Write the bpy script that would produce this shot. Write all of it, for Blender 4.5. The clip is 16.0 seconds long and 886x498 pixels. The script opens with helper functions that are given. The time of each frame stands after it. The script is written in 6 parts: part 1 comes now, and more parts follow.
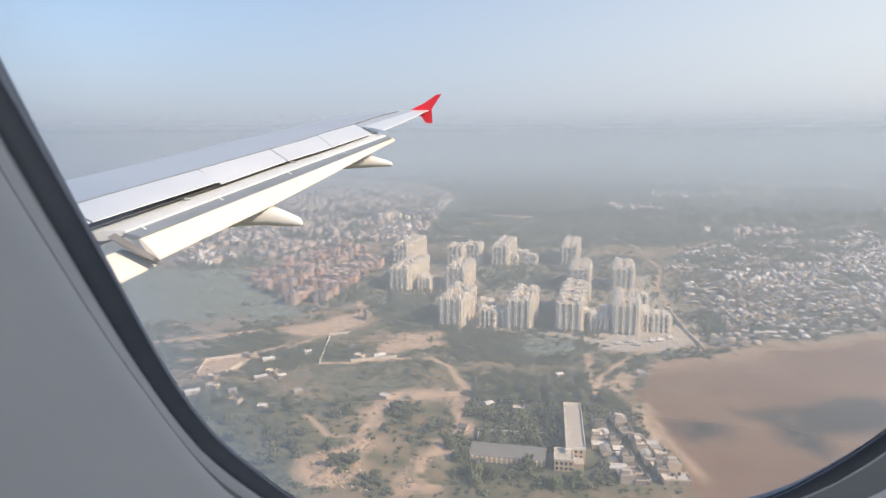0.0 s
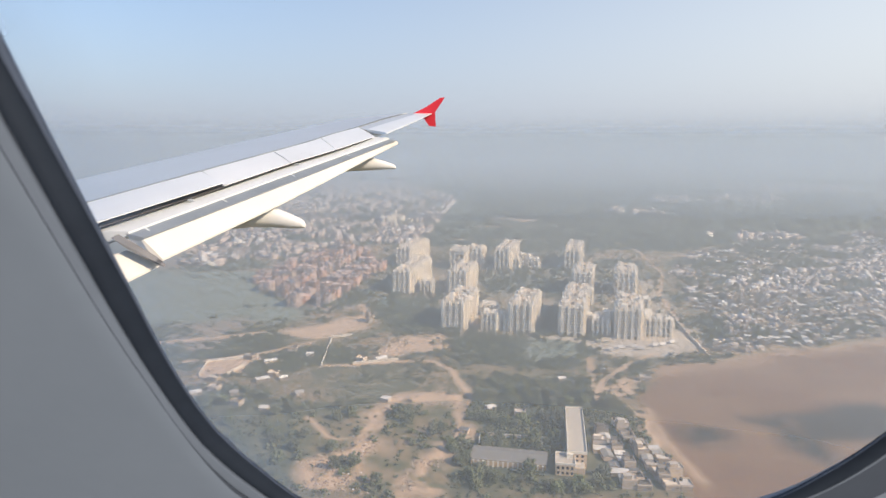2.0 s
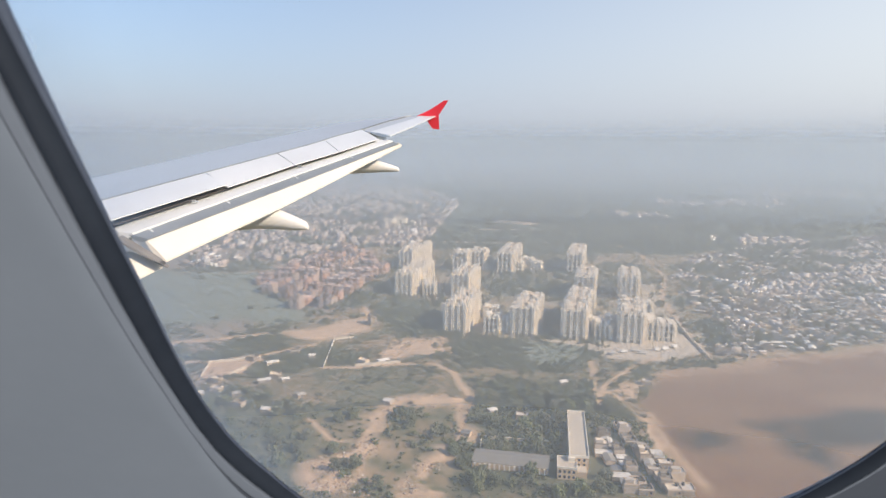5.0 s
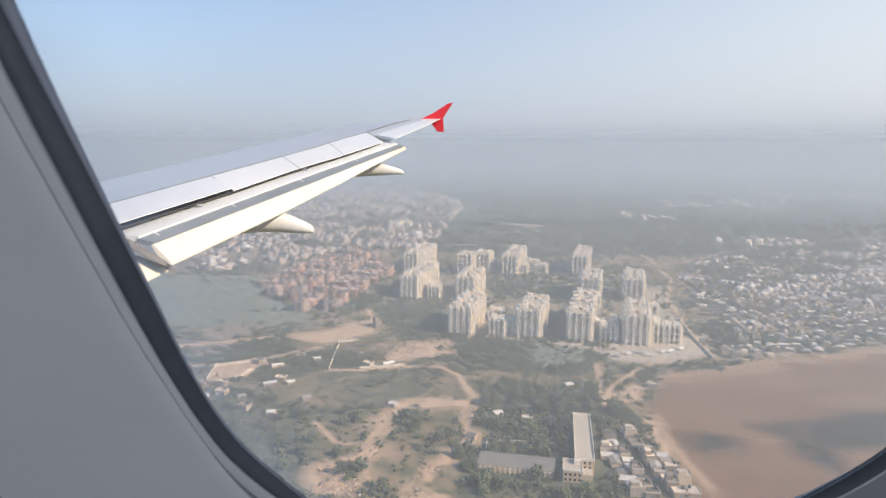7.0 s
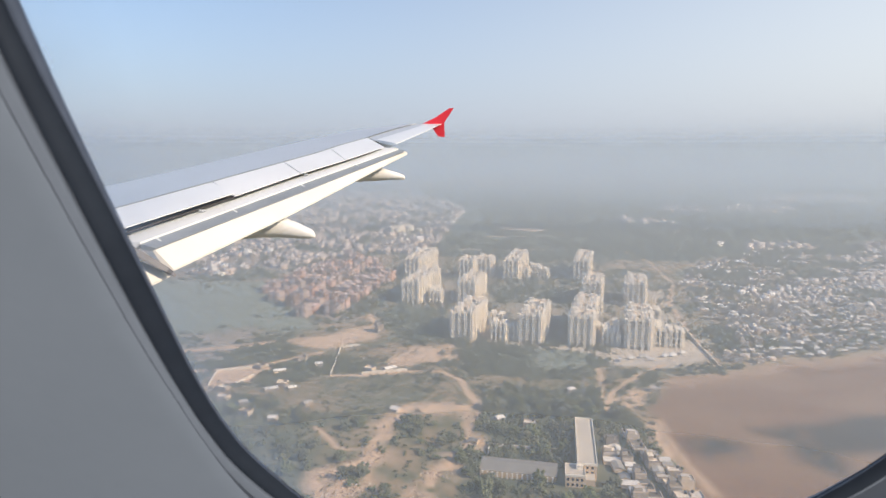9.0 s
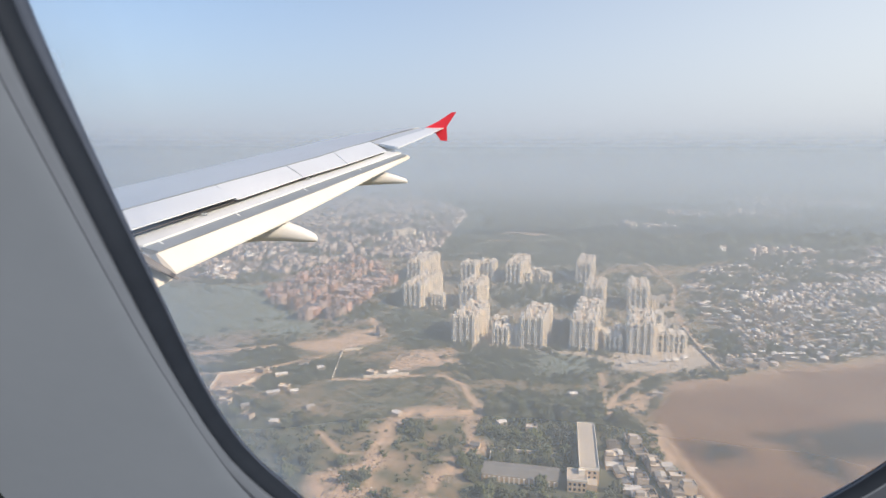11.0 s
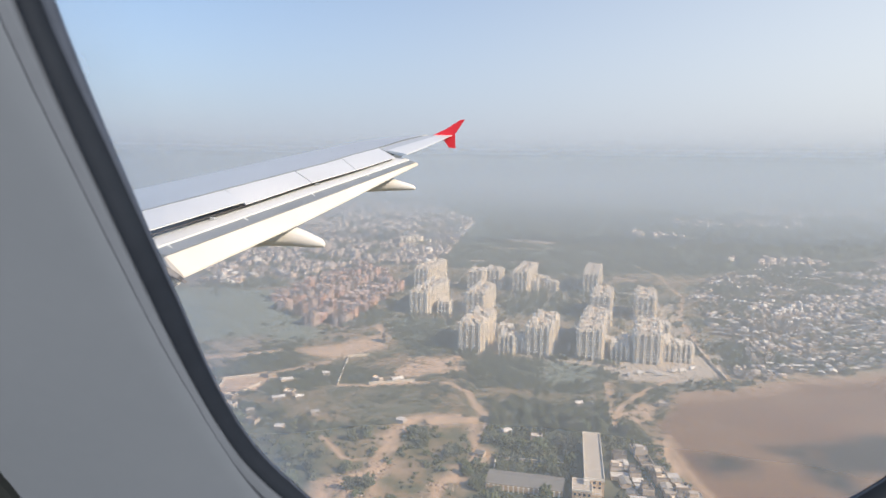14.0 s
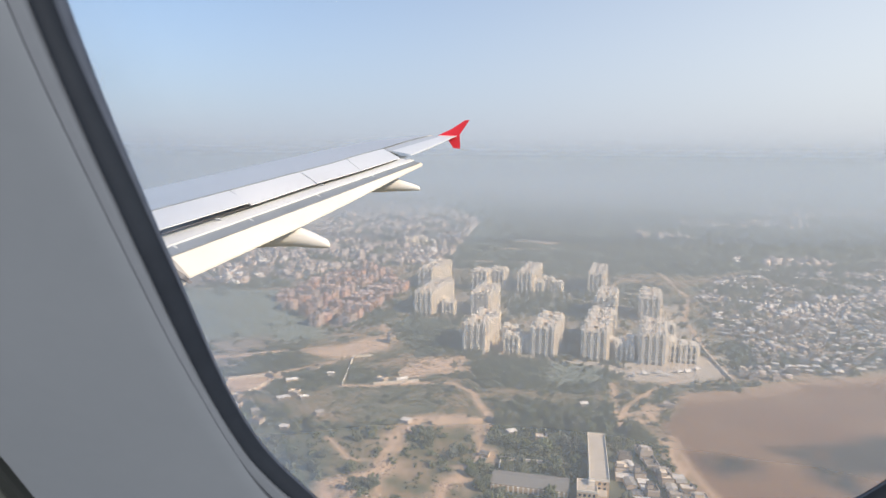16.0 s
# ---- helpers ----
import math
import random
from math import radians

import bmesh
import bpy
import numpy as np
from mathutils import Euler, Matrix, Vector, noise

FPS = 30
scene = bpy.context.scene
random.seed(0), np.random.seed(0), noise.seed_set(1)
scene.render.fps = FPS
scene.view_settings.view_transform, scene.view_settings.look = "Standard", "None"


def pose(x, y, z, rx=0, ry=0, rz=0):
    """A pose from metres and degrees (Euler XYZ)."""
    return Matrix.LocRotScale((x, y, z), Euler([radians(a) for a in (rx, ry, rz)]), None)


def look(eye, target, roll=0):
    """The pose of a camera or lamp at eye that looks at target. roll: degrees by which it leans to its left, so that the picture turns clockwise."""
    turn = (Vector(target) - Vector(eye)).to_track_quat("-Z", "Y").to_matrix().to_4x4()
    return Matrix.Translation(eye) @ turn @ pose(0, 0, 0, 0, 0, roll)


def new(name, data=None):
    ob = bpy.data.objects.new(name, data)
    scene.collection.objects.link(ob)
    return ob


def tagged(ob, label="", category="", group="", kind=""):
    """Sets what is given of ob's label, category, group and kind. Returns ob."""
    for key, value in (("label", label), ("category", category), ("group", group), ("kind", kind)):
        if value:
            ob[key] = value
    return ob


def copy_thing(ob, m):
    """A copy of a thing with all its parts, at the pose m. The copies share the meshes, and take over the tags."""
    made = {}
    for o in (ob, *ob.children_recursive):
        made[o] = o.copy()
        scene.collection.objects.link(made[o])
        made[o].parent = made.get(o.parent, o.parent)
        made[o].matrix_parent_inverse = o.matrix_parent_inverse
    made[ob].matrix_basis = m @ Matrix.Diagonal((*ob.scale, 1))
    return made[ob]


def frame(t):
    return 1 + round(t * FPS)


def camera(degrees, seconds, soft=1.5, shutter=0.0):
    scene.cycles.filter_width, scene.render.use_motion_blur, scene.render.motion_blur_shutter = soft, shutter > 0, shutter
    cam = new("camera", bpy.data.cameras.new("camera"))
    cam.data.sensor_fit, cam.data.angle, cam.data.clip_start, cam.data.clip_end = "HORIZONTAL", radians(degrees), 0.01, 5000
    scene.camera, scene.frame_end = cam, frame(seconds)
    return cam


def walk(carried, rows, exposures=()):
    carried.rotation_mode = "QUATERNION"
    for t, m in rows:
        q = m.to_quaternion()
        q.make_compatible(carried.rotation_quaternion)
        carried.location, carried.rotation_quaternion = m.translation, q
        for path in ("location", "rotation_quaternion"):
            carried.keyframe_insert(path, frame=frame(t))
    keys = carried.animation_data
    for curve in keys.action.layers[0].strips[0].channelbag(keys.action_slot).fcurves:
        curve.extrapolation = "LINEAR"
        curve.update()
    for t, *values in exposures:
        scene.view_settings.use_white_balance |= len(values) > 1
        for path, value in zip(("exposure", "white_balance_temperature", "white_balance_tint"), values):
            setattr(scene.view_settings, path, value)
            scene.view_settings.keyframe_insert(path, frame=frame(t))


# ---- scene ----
W8 = 68.0
cam = camera(W8, 16.0, soft=1.45)
cam.data.dof.use_dof, cam.data.dof.focus_distance, cam.data.dof.aperture_fstop = True, 60.0, 36.0

# ---- the camera: held by hand close to the cabin window, 190 m above the ground ----
EYE_Z = 190.0
ROWS = [
    (0.0, 0.0026, 0.0055, -0.0010, -1.01, -9.85, -0.21),
    (0.5, 0.0028, 0.0052, -0.0017, -0.96, -9.73, -0.12),
    (1.0, 0.0030, 0.0049, -0.0023, -0.86, -9.62, -0.08),
    (1.5, 0.0027, 0.0043, -0.0020, -0.84, -9.56, -0.03),
    (2.0, 0.0024, 0.0038, -0.0017, -0.79, -9.58, 0.12),
    (2.5, 0.0021, 0.0034, -0.0014, -0.71, -9.56, 0.13),
    (3.0, 0.0018, 0.0028, -0.0008, -0.67, -9.51, 0.28),
    (3.5, 0.0015, 0.0020, -0.0002, -0.65, -9.44, 0.38),
    (4.0, 0.0011, 0.0014, 0.0003, -0.69, -9.42, 0.43),
    (6.5, 0.0005, -0.0003, 0.0011, -0.19, -9.19, 0.28),
    (7.0, 0.0005, -0.0004, 0.0010, -0.12, -9.13, 0.19),
    (7.5, 0.0004, -0.0007, 0.0010, -0.05, -8.99, 0.08),
    (8.0, 0.0003, -0.0009, 0.0010, 0.00, -8.85, 0.00),
    (8.5, 0.0002, -0.0010, 0.0011, -0.01, -8.76, 0.04),
    (9.0, 0.0000, -0.0013, 0.0012, 0.00, -8.71, 0.00),
    (11.5, -0.0009, -0.0024, 0.0013, 0.31, -8.06, 0.23),
    (12.0, -0.0013, -0.0029, 0.0011, 0.47, -7.75, 0.39),
    (12.5, -0.0016, -0.0036, 0.0008, 0.58, -7.77, 0.61),
    (13.0, -0.0016, -0.0040, 0.0008, 0.62, -7.85, 0.80),
    (13.5, -0.0017, -0.0043, 0.0008, 0.74, -7.85, 0.80),
    (14.0, -0.0017, -0.0047, 0.0008, 0.81, -7.76, 0.72),
    (14.5, -0.0018, -0.0053, 0.0011, 0.89, -7.68, 0.71),
    (15.0, -0.0019, -0.0060, 0.0014, 0.98, -7.69, 0.64),
    (15.5, -0.0019, -0.0066, 0.0018, 1.10, -7.72, 0.67),
    (16.0, -0.0020, -0.0072, 0.0021, 1.22, -7.73, 0.65),
]
walk(cam, [(t, pose(x, y, EYE_Z + z, 90 + p, 0, a) @ pose(0, 0, 0, 0, 0, r)) for t, x, y, z, a, p, r in ROWS], [(0.0, 0.31, 7450, 14), (16.0, 0.31, 7450, 14)])

# ---- sky, sun ----
SUN_EL, SUN_AZ = radians(36), radians(116)     # azimuth from +y towards +x
world = bpy.data.worlds.new("sky")
scene.world = world
world.use_nodes = True
wn = world.node_tree
sky = wn.nodes.new("ShaderNodeTexSky")
sky.sky_type = "NISHITA"
sky.sun_disc = False
sky.sun_elevation, sky.sun_rotation = SUN_EL, SUN_AZ
sky.altitude, sky.air_density, sky.dust_density, sky.ozone_density = 200, 1.1, 0.6, 6.0
wn.nodes["Background"].inputs[1].default_value = 0.15


def world_op(kind, a, b=0.0, c=0.0):
    n = wn.nodes.new("ShaderNodeMath")
    n.operation = kind
    for k, v in enumerate((a, b, c)):
        if isinstance(v, (int, float)):
            n.inputs[k].default_value = v
        else:
            wn.links.new(v, n.inputs[k])
    return n.outputs[0]


def world_mix(fac, a, b):
    n = wn.nodes.new("ShaderNodeMix")
    n.data_type = "RGBA"
    wn.links.new(fac, n.inputs["Factor"])
    for key, v in (("A", a), ("B", b)):
        if isinstance(v, tuple):
            n.inputs[key].default_value = (*v, 1)
        else:
            wn.links.new(v, n.inputs[key])
    return n.outputs["Result"]


def dusty_sky():
    """The clear sky seen through a layer of dust that thins upwards and glows towards the sun's side."""
    way = wn.nodes.new("ShaderNodeTexCoord")
    sep = wn.nodes.new("ShaderNodeSeparateXYZ")
    wn.links.new(way.outputs["Generated"], sep.inputs[0])
    high = world_op("MAXIMUM", sep.outputs["Z"], 0.0)
    side = world_op("MINIMUM", world_op("MAXIMUM", world_op("MULTIPLY_ADD", sep.outputs["X"], 1.0, 0.42), 0.0), 1.0)   # 0 away from the sun, 1 towards it
    glow = world_op("POWER", side, 1.5)
    upper = world_mix(glow, SKY_DUST_COOL, SKY_DUST_WARM)
    rise = world_op("SUBTRACT", 1.0, world_op("EXPONENT", world_op("MULTIPLY", high, -15.0)))
    dust = world_mix(rise, SKY_DUST_LOW, upper)
    reach = world_op("MULTIPLY_ADD", side, 0.28, 0.21)
    thick = world_op("EXPONENT", world_op("MULTIPLY", world_op("POWER", world_op("DIVIDE", high, reach), 1.4), -1.0))
    return world_mix(thick, sky.outputs[0], dust)


SKY_DUST_LOW, SKY_DUST_COOL, SKY_DUST_WARM = (2.46, 2.96, 3.68), (2.2, 3.0, 4.35), (4.1, 4.75, 5.45)
wn.links.new(dusty_sky(), wn.nodes["Background"].inputs[0])
sun = new("sun", bpy.data.lights.new("sun", "SUN"))
sun.data.energy, sun.data.angle, sun.data.color = 3.8, radians(1.0), (1.0, 0.85, 0.66)
toward = Vector((math.sin(SUN_AZ) * math.cos(SUN_EL), math.cos(SUN_AZ) * math.cos(SUN_EL), math.sin(SUN_EL)))
sun.matrix_world = look(toward * 50 + Vector((0, 0, EYE_Z)), (0, 0, EYE_Z))


# ---- materials ----
def mat(name, color, rough=0.7, metal=0.0, second=None, scale=5.0, amount=0.5, bump=0.0, fine=0.0, per_object=0.0, per_island=0.0, coords="Object"):
    """A surface with two scales of variation in colour, grain in its relief and, if asked, a tone of its own per piece."""
    m = bpy.data.materials.new(name)
    m.use_nodes = True
    nt = m.node_tree
    b = nt.nodes["Principled BSDF"]
    b.inputs["Roughness"].default_value, b.inputs["Metallic"].default_value = rough, metal
    tc = nt.nodes.new("ShaderNodeTexCoord")
    big, small = nt.nodes.new("ShaderNodeTexNoise"), nt.nodes.new("ShaderNodeTexNoise")
    big.inputs["Scale"].default_value, big.inputs["Detail"].default_value = scale, 5
    small.inputs["Scale"].default_value, small.inputs["Detail"].default_value = scale * 9, 3
    for n in (big, small):
        nt.links.new(tc.outputs[coords], n.inputs["Vector"])
    add = nt.nodes.new("ShaderNodeMath")
    add.operation = "MULTIPLY_ADD"
    nt.links.new(small.outputs["Fac"], add.inputs[0])
    add.inputs[1].default_value = 0.45
    nt.links.new(big.outputs["Fac"], add.inputs[2])
    ramp = nt.nodes.new("ShaderNodeMapRange")
    ramp.inputs["From Min"].default_value, ramp.inputs["From Max"].default_value = 0.5, 0.95
    ramp.inputs["To Max"].default_value = amount
    nt.links.new(add.outputs[0], ramp.inputs["Value"])
    mix = nt.nodes.new("ShaderNodeMix")
    mix.data_type = "RGBA"
    mix.inputs["A"].default_value = (*color, 1)
    mix.inputs["B"].default_value = (*(second or [c * 0.7 for c in color]), 1)
    nt.links.new(ramp.outputs[0], mix.inputs["Factor"])
    out = mix.outputs["Result"]
    if per_object or per_island:
        src = nt.nodes.new("ShaderNodeObjectInfo" if per_object else "ShaderNodeNewGeometry")
        rnd = src.outputs["Random" if per_object else "Random Per Island"]
        hsv = nt.nodes.new("ShaderNodeHueSaturation")
        mr = nt.nodes.new("ShaderNodeMapRange")
        k = per_object or per_island
        mr.inputs["To Min"].default_value, mr.inputs["To Max"].default_value = 1 - k, 1 + k
        nt.links.new(rnd, mr.inputs["Value"])
        nt.links.new(mr.outputs[0], hsv.inputs["Value"])
        sat = nt.nodes.new("ShaderNodeMath")
        sat.operation = "PINGPONG"
        sat.inputs[1].default_value = 0.31
        nt.links.new(rnd, sat.inputs[0])
        m2 = nt.nodes.new("ShaderNodeMapRange")
        m2.inputs["From Max"].default_value = 0.31
        m2.inputs["To Min"].default_value, m2.inputs["To Max"].default_value = 0.6, 1.3
        nt.links.new(sat.outputs[0], m2.inputs["Value"])
        nt.links.new(m2.outputs[0], hsv.inputs["Saturation"])
        nt.links.new(out, hsv.inputs["Color"])
        out = hsv.outputs["Color"]
    nt.links.new(out, b.inputs["Base Color"])
    if bump:
        bp = nt.nodes.new("ShaderNodeBump")
        bp.inputs["Strength"].default_value, bp.inputs["Distance"].default_value = bump, fine or 0.01
        nt.links.new(add.outputs[0], bp.inputs["Height"])
        nt.links.new(bp.outputs["Normal"], b.inputs["Normal"])
    return m


WING_WHITE = mat("wing_white_paint", (0.77, 0.825, 0.85), 0.3, 0, (0.67, 0.715, 0.735), 1.4, 0.6, 0.05, 0.002)
WING_GREY = mat("wing_grey_paint", (0.5, 0.545, 0.58), 0.28, 0, (0.43, 0.465, 0.49), 1.1, 0.6, 0.05, 0.002)
FLAP_CREAM = mat("flap_cream_paint", (0.76, 0.755, 0.71), 0.35, 0, (0.66, 0.64, 0.59), 1.6, 0.5, 0.05, 0.002)
SLOT_BLUE = mat("bare_slot_metal", (0.28, 0.325, 0.36), 0.4, 0.2, (0.21, 0.25, 0.28), 2.5, 0.7)
DARK_GAP = mat("gap_shade_and_seal", (0.075, 0.076, 0.08), 0.7, 0, (0.11, 0.105, 0.1), 3, 0.8)
PANE_EDGE = mat("grey_pane_rim", (0.17, 0.2, 0.25), 0.5, 0, (0.1, 0.12, 0.155), 30, 0.7)
FLAP_SEAL = mat("grey_flap_seal", (0.22, 0.22, 0.22), 0.6, 0, (0.15, 0.15, 0.15), 4, 0.7)
TIP_RED = mat("red_tip_paint", (0.75, 0.03, 0.05), 0.35, 0, (0.6, 0.02, 0.04), 2.0, 0.4)
FAIRING = mat("fairing_paint", (0.78, 0.81, 0.82), 0.4, 0, (0.62, 0.64, 0.63), 2.5, 0.7, 0.05, 0.002)
CABIN_PANEL = mat("cabin_panel_plastic", (0.345, 0.38, 0.415), 0.55, 0, (0.31, 0.345, 0.38), 18, 0.6, 0.06, 0.0004)
CABIN_TRIM = mat("cabin_trim_plastic", (0.3, 0.33, 0.365), 0.7, 0, (0.25, 0.275, 0.305), 25, 0.6, 0.05, 0.0003)
SEAL = mat("dark_rubber_seal", (0.026, 0.034, 0.047), 0.6, 0, (0.045, 0.056, 0.072), 22, 0.8, 0.1, 0.0004)
BEZEL_AND_SHADE = mat("bezel_plastic_and_corner_shade", (0.12, 0.135, 0.155), 0.6, 0, (0.1, 0.112, 0.13), 25, 0.6, 0.05, 0.0003)


# ---- mesh helpers ----
def mesh_from(name, verts, faces, material, smooth=False):
    me = bpy.data.meshes.new(name)
    me.from_pydata([tuple(v) for v in verts], [], [tuple(f) for f in faces])
    me.materials.append(material)
    if smooth:
        me.polygons.foreach_set("use_smooth", [True] * len(me.polygons))
    me.update()
    return me


def part(name, data, parent=None, label="", m=None):
    """Links a mesh as one object, under its thing if one is given."""
    ob = new(name, data)
    if parent is not None:
        ob.parent = parent
    if m is not None:
        ob.matrix_basis = m
    if label:
        ob["label"] = label
    return ob


def bevelled(name, boxes, material, bevel=0.0):
    """Boxes (centre, size) joined into one mesh, with their edges rounded."""
    bm = bmesh.new()
    for c, s in boxes:
        bmesh.ops.create_cube(bm, size=1, matrix=Matrix.LocRotScale(c, None, s))
    if bevel:
        bmesh.ops.bevel(bm, geom=bm.edges[:], offset=bevel, segments=1, affect="EDGES")
    me = bpy.data.meshes.new(name)
    bm.to_mesh(me)
    bm.free()
    me.materials.append(material)
    return me


# ---- the aircraft: axes forward, outboard and up from the eye ----
EYE = Vector((0, 0, EYE_Z))
OUT = Vector((math.sin(radians(-3)), math.cos(radians(-3)), 0))
FWD = Vector((-math.cos(radians(-3)), math.sin(radians(-3)), 0))
UP = Vector((0, 0, 1))


def air(f, l, z):
    return EYE + FWD * f + OUT * l + UP * z


def at_span(line, l):
    """The point at l metres outboard on a line given by a few corners (forward, outboard, up)."""
    ls = [p[1] for p in line]
    return np.array([float(np.interp(l, ls, [p[0] for p in line])), l, float(np.interp(l, ls, [p[2] for p in line]))])


def plate(name, front, back, span_f, span_b, thick, material, steps=12, sag=0.0, lift=0.0):
    """A panel of the wing between two spanwise lines, from one span to another on each, with thickness, crowned chordwise by sag."""
    cols = 6
    verts, faces = [], []
    for s in np.linspace(0, 1, steps):
        a, b = at_span(front, span_f[0] + (span_f[1] - span_f[0]) * s), at_span(back, span_b[0] + (span_b[1] - span_b[0]) * s)
        for q in [k / (cols - 1) for k in range(cols)] + [1 - k / (cols - 1) for k in range(cols)]:
            p = a + (b - a) * q
            low = thick * (0.25 + 0.75 * (1 - abs(2 * q - 1)) ** 0.5) if len(verts) % (2 * cols) >= cols else 0
            verts.append(air(p[0], p[1], p[2] + lift + sag * 4 * q * (1 - q) - low))
    w = 2 * cols
    for i in range(steps - 1):
        for k in range(w):
            faces.append((i * w + k, i * w + (k + 1) % w, (i + 1) * w + (k + 1) % w, (i + 1) * w + k))
    faces.append(tuple(range(w - 1, -1, -1)))
    faces.append(tuple((steps - 1) * w + k for k in range(w)))
    return mesh_from(name, verts, faces, material)


# spanwise lines of the wing: leading edge, crest, spoiler hinge, spoiler trailing edge, flap parts
LEAD = [(9.2, 0.6, -2.15), (6.1, 7.9, -1.05), (2.9, 14.0, -0.02), (1.5, 16.0, 0.38)]
CREST = [(6.3, 0.6, -1.62), (3.31, 7.72, -0.6), (1.95, 10.44, -0.205), (1.1, 12.73, 0.12), (0.45, 15.2, 0.465), (-0.05, 16.0, 0.575)]
HINGE = [(5.35, 0.8, -1.5), (2.97, 6.88, -0.6), (2.07, 9.01, -0.29), (1.44, 10.56, -0.07), (1.17, 11.38, 0.05), (0.77, 12.63, 0.2), (0.38, 14.16, 0.38), (0.03, 15.31, 0.51), (-0.2, 16.0, 0.585)]
SHROUD = [(4.7, 0.8, -1.45), (2.58, 6.1, -0.71), (1.98, 7.61, -0.5), (1.49, 8.92, -0.31), (0.96, 10.05, -0.14), (0.41, 11.45, 0.06)]
FLAP_TOP = [(4.82, 0.8, -1.6), (2.68, 6.31, -0.8), (2.06, 7.89, -0.57), (0.99, 10.36, -0.2), (0.33, 12.03, 0.06)]
STRIPE_A = [(4.38, 0.8, -1.58), (2.41, 5.99, -0.83), (1.96, 7.17, -0.66), (1.3, 8.87, -0.41), (0.16, 11.7, 0.0)]
STRIPE_B = [(4.34, 0.8, -1.63), (2.36, 5.86, -0.9), (1.92, 6.98, -0.74), (1.27, 8.64, -0.5), (0.08, 11.7, -0.035)]
FLAP_TE = [(4.33, 0.8, -1.97), (2.15, 5.98, -1.09), (1.45, 7.63, -0.79), (0.95, 9.04, -0.55), (0.0, 11.94, -0.07)]

wing = new("aircraft_wing")
wing.location = air(5.0, 0.6, -1.4)
tagged(wing, "white airliner wing with lowered flaps and red tip", "wing")
WINV = Matrix.Translation(-wing.location)


def wing_part(name, me, label="", parent=None):
    me.transform(WINV)
    return part(name, me, parent or wing, label)


def wing_skin():
    """Fixed wing box: rounded nose, upper skin back to the spoiler hinge, flat underside."""
    verts, faces, n = [], [], 40
    ring = 0
    for i in range(n):
        l = 0.8 + 15.2 * i / (n - 1)
        s = i / (n - 1)
        le, cr, hi = (at_span(k, l) for k in (LEAD, CREST, HINGE))
        pts = []
        for q in np.linspace(0, 1, 9):           # nose to crest: falls away steadily, round at the nose
            pts.append((le[0] + (cr[0] - le[0]) * q ** 1.4, l, le[2] + (cr[2] - le[2]) * q))
        pts.append(tuple(hi + np.array([0, 0, 0.012])))
        rear = hi + np.array([-0.5 + 0.3 * s, 0, -0.14])
        pts.append(tuple(hi + np.array([-0.004, 0, -0.1])))
        pts.append(tuple(rear))
        pts.append((rear[0], l, rear[2] - 0.28 + 0.23 * s))
        pts.append((le[0] + (rear[0] - le[0]) * 0.45, l, le[2] - 0.3 + 0.22 * s))
        pts.append((le[0] - 0.12, l, le[2] - 0.1))
        ring = len(pts)
        verts += [air(*p) for p in pts]
    for i in range(n - 1):
        for k in range(ring):
            faces.append((i * ring + k, i * ring + (k + 1) % ring, (i + 1) * ring + (k + 1) % ring, (i + 1) * ring + k))
    faces.append(tuple(range(ring - 1, -1, -1)))
    faces.append(tuple((n - 1) * ring + k for k in range(ring)))
    return mesh_from("wing_box", verts, faces, WING_GREY)


def moved(line, f, z):
    return [(p[0] + f, p[1], p[2] + z) for p in line]


wing_part("wing_box", wing_skin(), "pale grey upper skin of the fixed wing")
wing_part("hinge_seal", plate("hinge_seal", HINGE, moved(HINGE, -0.01, 0.0), (0.9, 15.6), (0.9, 15.6), 0.018, SLOT_BLUE, 40, lift=0.013), "grey seal along the spoiler hinges")
cut_f, cut_b = [1.6, 4.0, 6.4, 8.2, 9.65, 11.0, 12.6], [1.0, 3.4, 5.9, 7.6, 9.0, 10.07, 11.5]
for k in range(6):
    wing_part("spoiler", plate("spoiler", moved(HINGE, -0.016, 0.004), moved(SHROUD, 0, -0.035 if k > 2 else 0.0), (cut_f[k] + 0.012, cut_f[k + 1] - 0.012), (cut_b[k] + 0.012, cut_b[k + 1] - 0.012), 0.04, WING_WHITE, 9, 0.006), "closed white spoiler panel" if k == 0 else "")
# Near-black sheet in the gap under the spoilers: the gap's shade is its colour.
wing_part("flap_cove", plate("flap_cove", moved(SHROUD, 0.14, -0.085), moved(FLAP_TOP, 0.03, -0.015), (0.9, 11.4), (1.0, 11.6), 0.04, DARK_GAP, 24), "dark sheet painted as shade in the gap under the spoilers")
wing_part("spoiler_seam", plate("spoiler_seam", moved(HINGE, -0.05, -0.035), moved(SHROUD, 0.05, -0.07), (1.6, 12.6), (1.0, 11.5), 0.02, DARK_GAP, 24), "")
flap = wing_part("flap", plate("flap", FLAP_TOP, STRIPE_A, (5.98, 11.72), (5.98, 11.68), 0.1, WING_WHITE, 20, 0.012), "lowered outboard flap, white")
wing_part("flap_slot", plate("flap_slot", moved(STRIPE_A, 0.03, -0.012), moved(STRIPE_B, -0.03, -0.004), (5.98, 11.66), (5.98, 11.66), 0.05, SLOT_BLUE, 20), "blue-grey bare metal slot of the flap", flap)
wing_part("flap_tab", plate("flap_tab", STRIPE_B, FLAP_TE, (5.98, 11.68), (6.0, 11.9), 0.07, FLAP_CREAM, 20, 0.006), "cream rear tab of the flap", flap)
for l in (6.15, 7.25, 8.6, 10.1):
    wing_part("slot_joint", plate("slot_joint", STRIPE_A, STRIPE_B, (l, l + 0.016), (l - 0.02, l - 0.004), 0.008, WING_WHITE, 2, lift=-0.006), "", flap)
